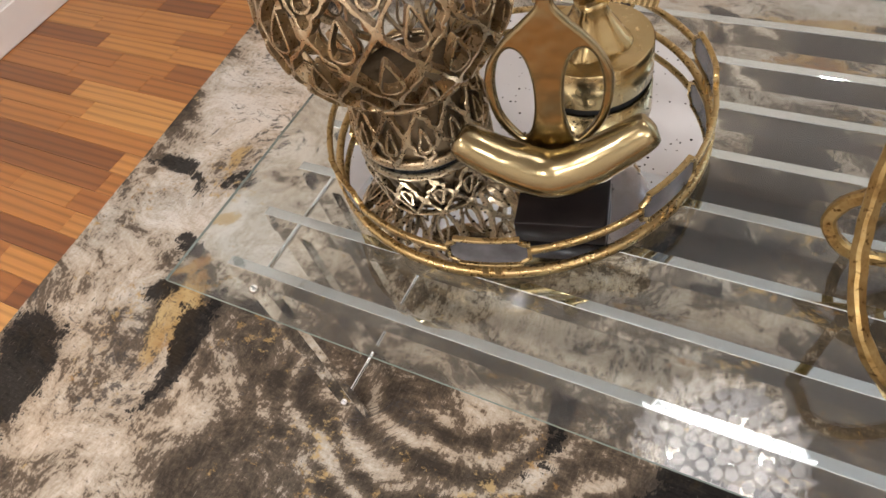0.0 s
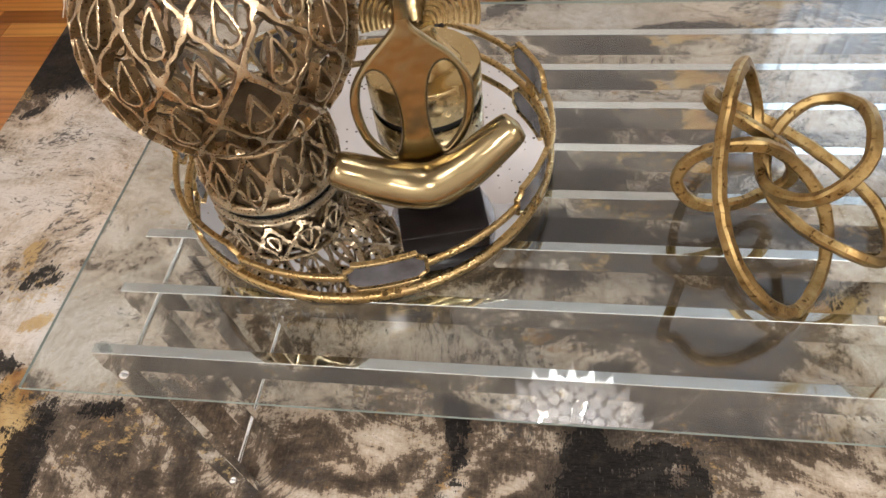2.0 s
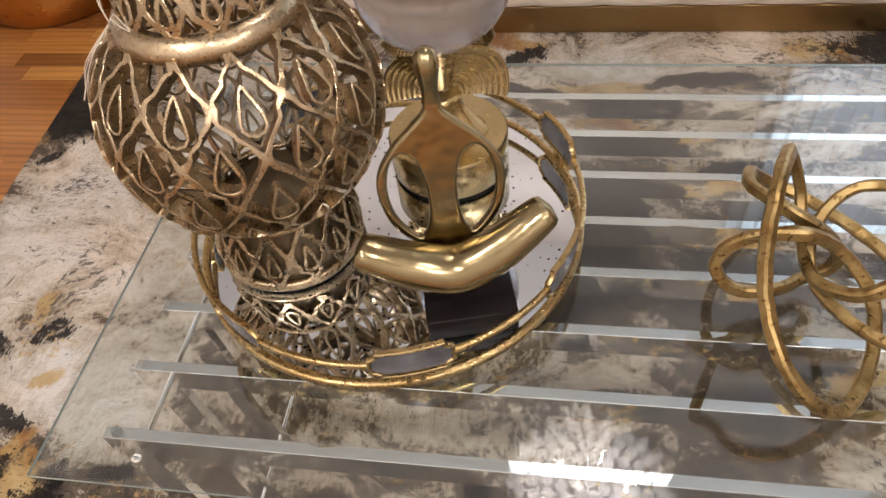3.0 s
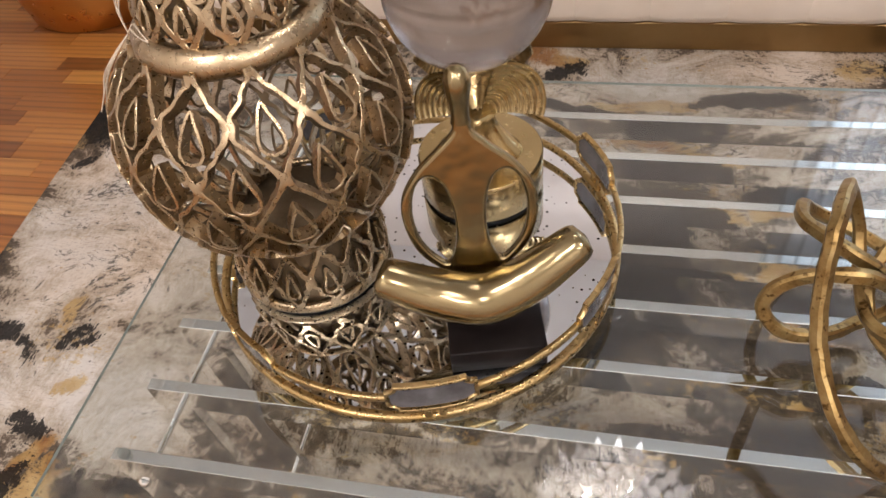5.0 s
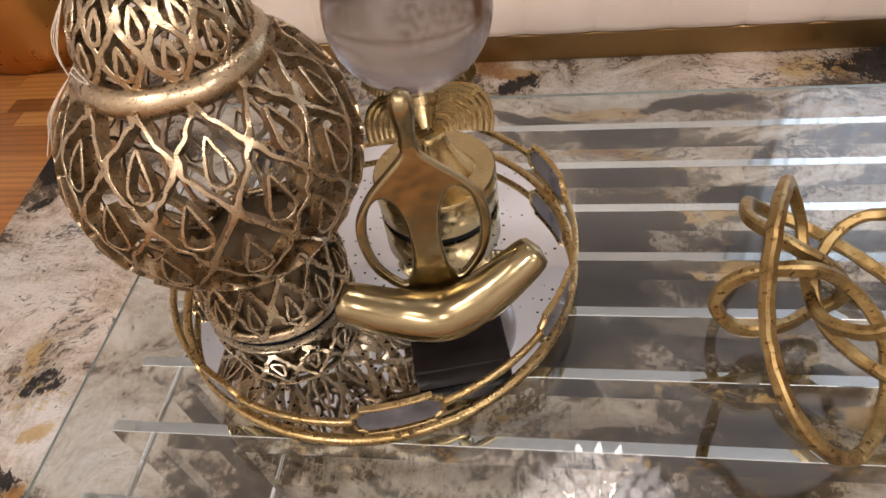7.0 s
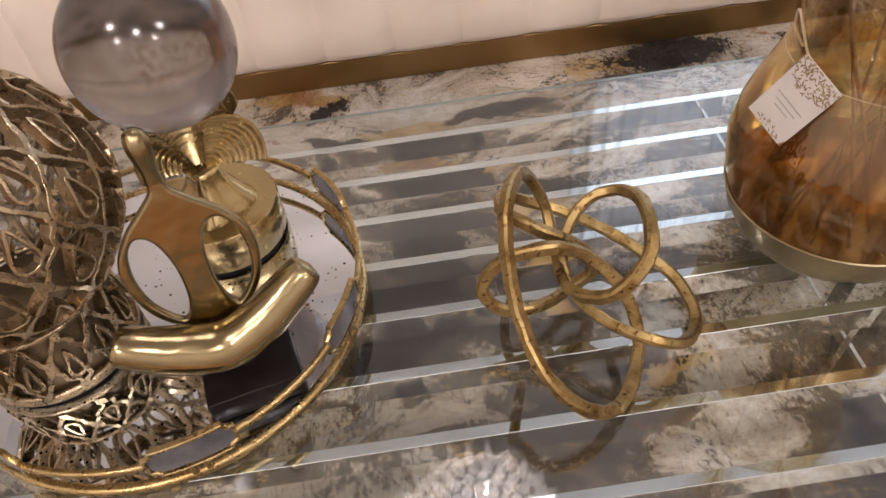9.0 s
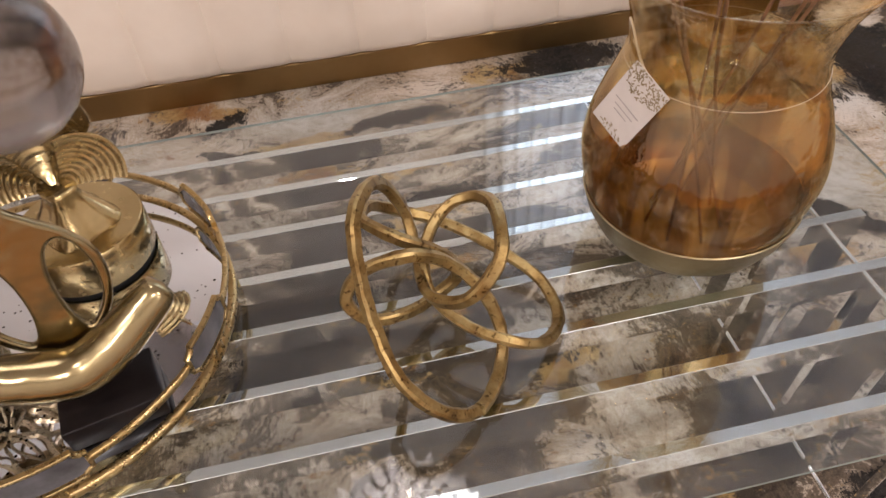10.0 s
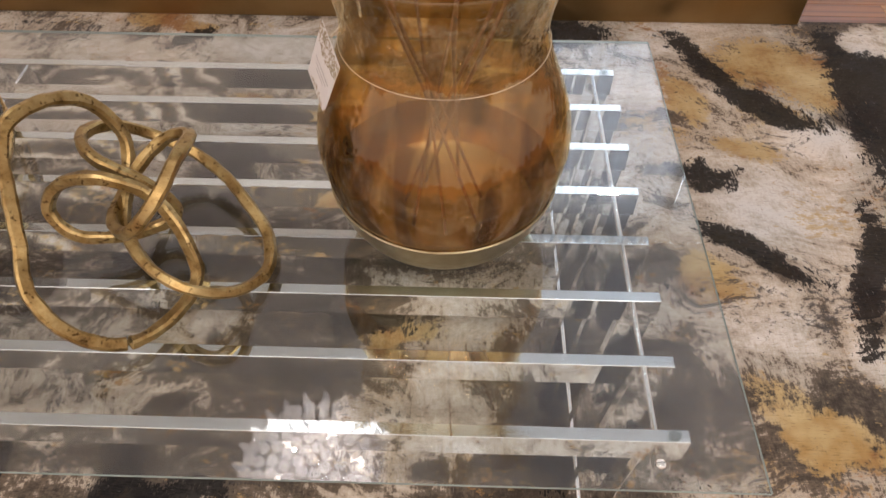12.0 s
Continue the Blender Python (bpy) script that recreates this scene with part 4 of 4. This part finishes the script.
# hang tag
A, B = Vector((0.996, 0.307, 0.680)), Vector((1.016, 0.263, 0.657))
ux = (B - A).normalized()
uy = Vector((1.033, 0.262, 0.752)) - A
uy = (uy - ux * uy.dot(ux)).normalized()
un = ux.cross(uy)
tagm = Matrix((ux, uy, un)).transposed().to_4x4()
tagm.translation = A + un * 0.004
tag = thing("gift_tag", A, "white square gift tag with gold leaf print hanging on the vase", "gift tag")
TGM = local(tag, 0) @ tagm
W, TALL = (B - A).length, 0.088
s = Shape()
s.box(0, W, 0, TALL, 0, 0.0008)
part("card", s, TAG_CARD, tag, at=TGM)
rng = random.Random(4)
leaf_print, sprig_print = Shape(), Shape()
for k in range(520):
    cx, cy = rng.uniform(0, W), rng.uniform(0.0, TALL)
    upper = math.hypot(cx - W / 2, cy - TALL - 0.004) < 0.036
    if not upper and math.hypot(cx - W / 2, cy + 0.012) > 0.024:
        continue
    a, l, w = rng.uniform(0, 6.28), rng.uniform(0.0016, 0.0026), 0.0008
    p = [(cx + l * math.cos(a) * i - w * math.sin(a) * j, cy + l * math.sin(a) * i + w * math.cos(a) * j, z) for z in (0.0008, 0.0011) for i, j in ((-1, 0), (0, -1), (1, 0), (0, 1))]
    p = [(min(max(x, 0), W), min(max(y, 0), TALL), z) for x, y, z in p]
    (leaf_print if upper else sprig_print).add(p, [(4, 5, 6, 7), (0, 1, 5, 4), (1, 2, 6, 5), (2, 3, 7, 6), (3, 0, 4, 7)])
part("leaf_print", leaf_print, PRINT, tag, "gold leaf print", at=TGM)
part("sprig_print", sprig_print, PRINT, tag, "gold leaf print", at=TGM)
for y, a, b in ((0.040, 0.14, 0.84), (0.033, 0.22, 0.76), (0.027, 0.28, 0.66)):
    s = Shape()
    s.box(a * W, b * W, y, y + 0.0014, 0.0008, 0.0011)
    part("text_bar", s, INK, tag, at=TGM)
s = Shape()
ts = smooth_loop([A + uy * 0.083 + ux * W * 0.3, (1.036, 0.300, 0.745), (1.034, 0.33, 0.775), (1.045, 0.345, 0.745), (1.05, 0.33, 0.731)], 6, False)
s.sweep([p - A for p in ts], [UP] * len(ts), oval(0.0016, 0.0016, 6))
part("loop_thread", s, THREAD, tag, smooth=True)

# ---- dried bouquet ----
bouquet = thing("pampas_bouquet", (*VC, GLASS_TOP + 0.014), "dried pampas grass plumes on dark stems in the amber vase", "dried bouquet")
rng = random.Random(11)
for k in range(7):
    a = 2 * math.pi * k / 7 + 0.4
    foot = Vector((0.05 * math.cos(a + 2.6), 0.05 * math.sin(a + 2.6), 0.004))
    neck = Vector((0.06 * math.cos(a), 0.06 * math.sin(a), 0.29))
    tip = Vector((0.13 * math.cos(a), 0.13 * math.sin(a), 0.50))
    ts = smooth_loop([foot, foot.lerp(neck, 0.5) + Vector((0, 0, 0.01)), neck, tip], 6, False)
    s = Shape()
    s.sweep(ts, [Vector((1, 0.2, 0))] * len(ts), oval(0.0022, 0.0022, 6))
    part("stem", s, STEM, bouquet, smooth=True)
    s = Shape()
    d = (tip - neck).normalized()
    for q in range(260):
        u = rng.random()
        p = neck.lerp(tip + d * 0.05, 0.38 + 0.62 * u)
        b = rng.uniform(0, 6.28)
        side = Vector((math.cos(b), math.sin(b), rng.uniform(-0.1, 0.6)))
        l = rng.uniform(0.03, 0.075)
        e1 = p + (d * 0.6 + side * 0.5) * l * 0.5
        e2 = p + (d * 0.55 + side) * l - Vector((0, 0, 0.012))
        w = Vector((-math.sin(b), math.cos(b), 0)) * 0.0005
        s.add([p - w, p + w, e1 + w, e1 - w, e2], [(0, 1, 2, 3), (3, 2, 4)])
    part("plume", s, PLUME, bouquet, "feathery beige plume")

# ---- chandelier ----
ch = thing("crystal_chandelier", (CHANDELIER[0], CHANDELIER[1], TOP), "round crystal bead chandelier hanging from the ceiling", "chandelier")
H = CHANDELIER[2] - TOP
s = Shape()
s.lathe([(0.0005, 0), (0.07, 0), (0.068, -0.02), (0.01, -0.03), (0.0095, H + 0.16), (0.03, H + 0.15), (0.0005, H + 0.14)], 32)
part("canopy_rod", s, CHROME, ch, smooth=True)
# added plate: blocks the bulbs' hot spot on the ceiling, dark behind the beads
s = Shape()
s.lathe([(0.0005, H + 0.158), (0.265, H + 0.158), (0.268, H + 0.162), (0.265, H + 0.172), (0.0005, H + 0.176)], 64)
part("light_block_plate", s, PLATE, ch, "added grey satin round plate keeping bulb light off the ceiling", auto=40)
for r, z in ((0.29, H + 0.12), (0.18, H + 0.10)):
    s = Shape()
    s.sweep(ring_pts(r, z, 64), [UP] * 64, slab(0.006, 0.008, 0.002), True)
    part("frame_ring", s, CHROME, ch, smooth=True)
for k in range(4):
    a = k * math.pi / 2
    s = Shape()
    s.sweep([Vector((0.01 * math.cos(a), 0.01 * math.sin(a), H + 0.145)), Vector((0.29 * math.cos(a), 0.29 * math.sin(a), H + 0.12))], [UP] * 2, oval(0.004, 0.004, 8))
    part("arm", s, CHROME, ch, smooth=True)
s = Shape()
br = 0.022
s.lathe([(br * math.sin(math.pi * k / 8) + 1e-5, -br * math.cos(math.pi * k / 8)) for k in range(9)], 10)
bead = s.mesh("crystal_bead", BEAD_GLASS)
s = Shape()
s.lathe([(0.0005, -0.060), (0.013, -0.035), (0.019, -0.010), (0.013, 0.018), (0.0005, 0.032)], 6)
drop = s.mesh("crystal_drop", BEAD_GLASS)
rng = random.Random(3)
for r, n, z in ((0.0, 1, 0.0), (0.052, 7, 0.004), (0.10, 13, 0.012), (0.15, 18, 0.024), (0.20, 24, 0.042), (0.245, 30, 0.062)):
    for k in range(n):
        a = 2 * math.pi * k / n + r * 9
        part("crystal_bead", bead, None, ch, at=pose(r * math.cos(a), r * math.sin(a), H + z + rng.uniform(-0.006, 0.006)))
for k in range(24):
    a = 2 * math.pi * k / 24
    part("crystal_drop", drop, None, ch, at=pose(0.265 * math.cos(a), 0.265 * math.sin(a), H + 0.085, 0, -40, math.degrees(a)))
s = Shape()
s.lathe([(0.022 * math.sin(math.pi * k / 10) + 1e-5, -0.022 * math.cos(math.pi * k / 10)) for k in range(11)], 14)
bulb = s.mesh("bulb", BULB, True)
for k in range(6):
    a = k * math.pi / 3 + 0.3
    part("bulb", bulb, None, ch, "glowing warm bulb", at=pose(0.15 * math.cos(a), 0.15 * math.sin(a), H + 0.085))


# ---- rug ----
RX0, RX1, RY0, RY1 = -0.812, 2.95, -1.35, 1.535
TAUPE_A = [(0.49, 0.07, 0.09, 0.06, 1.5), (-0.2, 0.01, 0.27, 0.08, 2.9), (0.16, 0.05, 0.11, 0.02, 2.8), (-0.2, 0.01, 0.1, 0.07, 0.3), (0.73, 0.6, 0.12, 0.08, 0.0)]
CREAM_A = [(-0.41, -0.25, 0.12, 0.07, 1.2), (-0.43, -0.08, 0.09, 0.07, 1.4), (0.04, -0.05, 0.14, 0.03, 3.0), (-0.08, -0.0, 0.1, 0.02, 2.6), (0.29, 0.08, 0.1, 0.06, 0.5), (0.09, 0.0, 0.15, 0.03, 2.9), (-0.06, 0.02, 0.15, 0.02, 2.5), (1.04, 0.06, 0.22, 0.055, 2.7), (-0.61, 0.53, 0.1, 0.12, 0.2), (1.74, 0.47, 0.16, 0.11, 1.3), (0.61, 0.4, 0.1, 0.05, 0.1), (1.18, 0.45, 0.07, 0.05, 0.2), (1.14, 0.28, 0.14, 0.04, 2.0), (0.66, 1.46, 0.23, 0.07, 0.0), (-0.7, 0.58, 0.12, 0.11, 0.5)]
CREAM_B = [(1.06, 0.27, 0.13, 0.06, 0.0), (0.45, 0.42, 0.1, 0.06, 0.2)]
WHITE_A = [(-0.66, 0.77, 0.15, 0.2, 0.8), (1.88, 0.81, 0.18, 0.13, 3.0), (2.02, 0.99, 0.09, 0.06, 0.2), (1.93, 0.43, 0.07, 0.03, 1.7), (0.97, 1.45, 0.11, 0.05, 0.1), (-0.67, 0.93, 0.1, 0.08, 0.6)]
GOLD_A = [(-0.44, 0.0, 0.10, 0.025, 1.6), (-0.46, 0.15, 0.05, 0.025, 1.2), (-0.39, 0.03, 0.07, 0.03, 1.5), (-0.49, 0.31, 0.04, 0.02, 0.8), (-0.4, 0.05, 0.11, 0.03, 1.8), (2.01, 1.3, 0.17, 0.11, 2.6), (1.72, 1.18, 0.11, 0.05, 1.9), (1.84, 0.97, 0.07, 0.05, 2.7), (1.68, 0.58, 0.08, 0.05, 1.9), (1.17, 1.43, 0.09, 0.04, 0.3), (0.27, 1.5, 0.11, 0.06, 0.1), (0.36, 1.46, 0.1, 0.04, 0.1), (0.63, 1.1, 0.14, 0.04, 3.0), (0.64, 1.27, 0.18, 0.03, 3.1), (-0.56, 0.48, 0.04, 0.02, 1.2), (-0.5, 0.3, 0.03, 0.02, 0.7)]
RUST_A = [(0.90, 0.0, 0.06, 0.035, 0.3), (0.87, -0.05, 0.05, 0.03, 0.8), (0.79, 0.02, 0.07, 0.03, 0.1), (1.79, 0.24, 0.1, 0.03, 2.3), (1.04, 0.41, 0.06, 0.03, 0.5)]
DARK_A = [(-0.72, 0.39, 0.1, 0.03, 2.8), (-0.365, -0.02, 0.14, 0.035, 1.5), (-0.47, 0.10, 0.05, 0.05, 0.4), (-0.68, -0.19, 0.14, 0.07, 2.2), (0.39, 0.13, 0.1, 0.03, 1.8), (0.63, 0.08, 0.12, 0.07, 1.7), (0.79, 0.07, 0.04, 0.04, 2.9), (-0.83, 1.15, 0.18, 0.11, 2.5), (-0.54, 0.41, 0.05, 0.03, 3.1), (-0.28, 0.12, 0.04, 0.03, 0.3), (-0.51, 0.2, 0.06, 0.03, 2.8), (2.2, 1.15, 0.33, 0.09, 1.6), (2.01, 0.61, 0.21, 0.05, 1.2), (1.83, 1.3, 0.15, 0.04, 2.1), (1.92, 1.14, 0.13, 0.05, 2.4), (1.72, 0.88, 0.09, 0.04, 3.1), (1.79, 0.66, 0.13, 0.04, 2.3)]
DARK_B = [(0.56, 0.66, 0.15, 0.13, 2.9), (0.39, 1.39, 0.11, 0.04, 0.8), (1.39, 1.45, 0.18, 0.08, 0.0), (0.47, 1.24, 0.13, 0.02, 3.1), (0.87, 1.28, 0.15, 0.04, 0.1), (0.64, 0.81, 0.09, 0.14, 0.0), (0.92, 0.95, 0.1, 0.05, 0.0), (-0.52, 0.43, 0.05, 0.03, 0.3), (-0.62, 0.35, 0.03, 0.03, 0.6), (-0.81, 0.95, 0.05, 0.03, 1.0), (1.53, 0.08, 0.13, 0.03, 0.0), (0.72, 0.11, 0.11, 0.02, 0.0), (0.98, 0.46, 0.09, 0.04, 2.9), (0.5, 0.54, 0.11, 0.04, 0.0), (1.35, 0.33, 0.09, 0.04, 1.6)]
BLOBS = [("dark", 2.17, 0.82, 0.34, 0.10, 1.45), ("dark", 2.25, 1.36, 0.16, 0.10, 2.4), ("dark", 1.62, 0.02, 0.22, 0.07, 0.1), ("dark", 1.45, -0.02, 0.16, 0.06, 0.0), ("cream", 0.55, 1.22, 0.75, 0.30, 0.0), ("cream", 1.15, 0.95, 0.4, 0.2, 0.0), ("dark", 0.127, -0.098, 0.10, 0.025, 2.9), ("dark", 0.33, -0.0, 0.07, 0.035, 0.5), ("dark", 0.60, 0.06, 0.15, 0.11, 1.7), ("taupe", 0.12, -0.08, 0.42, 0.2, 0.0), ("cream", -0.48, -0.20, 0.17, 0.15, 0.3), ("cream", -0.26, -0.20, 0.10, 0.07, 0.8), ("taupe", -0.12, -0.25, 0.2, 0.12, 0.3), ("taupe", 0.6, -0.3, 0.4, 0.2, 0.0), ("cream", 1.75, 1.3, 0.3, 0.15, 0.0), ("cream", 2.0, 0.75, 0.3, 0.25, 0.0), ("white", -0.55, 0.65, 0.2, 0.4, 0.0), ("white", -0.35, 0.75, 0.2, 0.3, 0.0), ("cream", -0.3, 0.45, 0.12, 0.2, 0.0), ("dark", 0.66, 0.02, 0.14, 0.10, 0.0), ("dark", 0.72, -0.07, 0.05, 0.06, 0.3), ("dark", 0.55, -0.06, 0.05, 0.05, 0.3), ("taupe", 0.90, -0.08, 0.17, 0.10, 0.0), ("taupe", 0.75, 0.3, 0.34, 0.17, 0.1), ("taupe", 1.2, 0.12, 0.3, 0.1, 0.0), ("grey", 0.9, 0.75, 0.4, 0.22, 0.0), ("taupe", 0.5, 0.35, 0.16, 0.2, 0.0), ("grey", 0.3, 0.5, 0.25, 0.3, 0.0)]
for dye_name, patches in (("taupe", TAUPE_A), ("cream", CREAM_A), ("cream", CREAM_B), ("white", WHITE_A), ("gold", GOLD_A), ("rust", RUST_A), ("dark", DARK_A), ("dark", DARK_B)):
    BLOBS += [(dye_name, *q) for q in patches]
BLOBS += [("cream", 0.49, 0.28, 0.13, 0.07, 0.1), ("taupe", 0.90, 0.17, 0.14, 0.06, 0.0), ("dark", 1.36, 0.20, 0.09, 0.06, 0.4), ("taupe", 1.76, 0.24, 0.16, 0.12, 0.2), ("rust", 1.79, 0.24, 0.10, 0.05, 2.3)]
BLOBS += [("white", 2.32, 1.44, 0.10, 0.06, 0.2), ("white", 2.32, 1.44, 0.09, 0.05, 0.2)]


def fbm(x, y, seed, octaves=4):
    return noise.fractal(Vector((x, y, seed)), 1.0, 2.0, octaves)


LIFT = {"taupe": 0.30, "grey": 0.38, "cream": 0.68, "white": 0.90}


def dye(x, y):
    """Fields at a place: black, tone and gold, each with its edge at one half."""
    wx = x + 0.045 * fbm(x * 5, y * 5, 1.0)
    wy = y + 0.045 * fbm(x * 5, y * 5, 5.0)
    black = 0.5 * min(max((fbm(wx * 2.2, wy * 3.0, 13.0, 5) - 0.20) * 1.6, 0), 1)
    gold = 0.5 * min(max((fbm(wx * 3.0, wy * 3.4, 17.0, 4) - 0.16) * 1.6, 0), 1)
    tone = 0.47 + 0.22 * fbm(wx * 1.7, wy * 2.2, 29.0, 3)
    for name, cx, cy, a, b2, turn in BLOBS:
        dx, dy = wx - cx, wy - cy
        ct, st = math.cos(turn), math.sin(turn)
        q = math.hypot((dx * ct + dy * st) / a, (dy * ct - dx * st) / b2)
        if q > 1.7:
            continue
        w = min(max((1.45 - q) / 0.9, 0), 1)
        if name == "dark":
            black = max(black, (0.68 if a < 0.08 else 0.80 if a < 0.12 else 0.95) * w)
        elif name in ("gold", "rust"):
            gold = max(gold, 0.8 * w)
        else:
            tone += (LIFT[name] - tone) * min(1, w * 1.2)
            black *= 1 - 0.8 * w
            gold *= 1 - 0.5 * w
    arc = math.hypot((wx - 0.20) / 1.35, wy - 0.12)
    if wy < 0.10 and 0.05 < arc < 0.30:
        fade = min(1, (arc - 0.05) / 0.04, (0.30 - arc) / 0.06, (0.10 - wy) / 0.05)
        tone = tone + fade * (0.40 + 0.24 * math.sin(arc * 2 * math.pi / 0.055) - tone)
    if wx > 1.42:
        gold += 0.20 * min(1, (wx - 1.42) / 0.2)
    return black, tone, gold


NX, NY = 780, 600
s = Shape()
rows = []
for j in range(NY + 1):
    y = RY0 + (RY1 - RY0) * j / NY
    rows.append([(RX0 - 0.068 * y * (1 - i / NX) + (RX1 - RX0) * i / NX, y, 0.0) for i in range(NX + 1)])
s.grid(rows)
rim = [rows[0][i] for i in range(0, NX + 1)] + [rows[j][NX] for j in range(1, NY + 1)] + [rows[NY][i] for i in range(NX - 1, -1, -1)] + [rows[j][0] for j in range(NY - 1, 0, -1)]
me = bpy.data.meshes.new("area_rug")
n0 = len(s.v)
s.grid([[(p[0], p[1], -0.0005) for p in rim], [(p[0], p[1], -0.0115) for p in rim]], close_v=True)
me.from_pydata(s.v, [], s.f)
layer = me.color_attributes.new("dye", "FLOAT_COLOR", "POINT")
cols = np.ones((len(s.v), 4), dtype=np.float32)
for i, p in enumerate(s.v):
    cols[i, :3] = dye(p[0], p[1]) if i < n0 else (0.0, 0.5, 0.0)
layer.data.foreach_set("color", cols.ravel())
me.materials.append(RUG)
me.update()
tagged(new("area_rug", me), "abstract grey, cream, black and gold area rug on the oak floor", "rug")

# ---- oak floor ----
s = Shape()
s.box(X0, X1, Y0, Y1, -0.06, -0.024)
sub = tagged(part("floor", s, OAK), "oak strip floor with orange-brown varnish", "floor", kind="structure")
STRIP = 0.0685
LENGTHS = [0.22, 0.30, 0.36, 0.44, 0.52]
plank_me = {}
for l in LENGTHS:
    s = Shape()
    s.box(0.0004, l - 0.0004, 0.0004, STRIP - 0.0004, -0.024, -0.012, 0.0007)
    plank_me[l] = s.mesh("plank", OAK)
rng = random.Random(8)


def lay(x0, x1, y0, y1):
    y = y0
    while y < y1:
        x = x0 - rng.choice([0, 0.035, 0.07, 0.11])
        while x < x1:
            l = rng.choice(LENGTHS)
            part("plank", plank_me[l], None, sub, at=pose(x, y, 0))
            x += l
        y += STRIP


lay(X0, -0.76, -0.55, 2.45)
lay(2.0, 3.1, 1.45, 2.2)
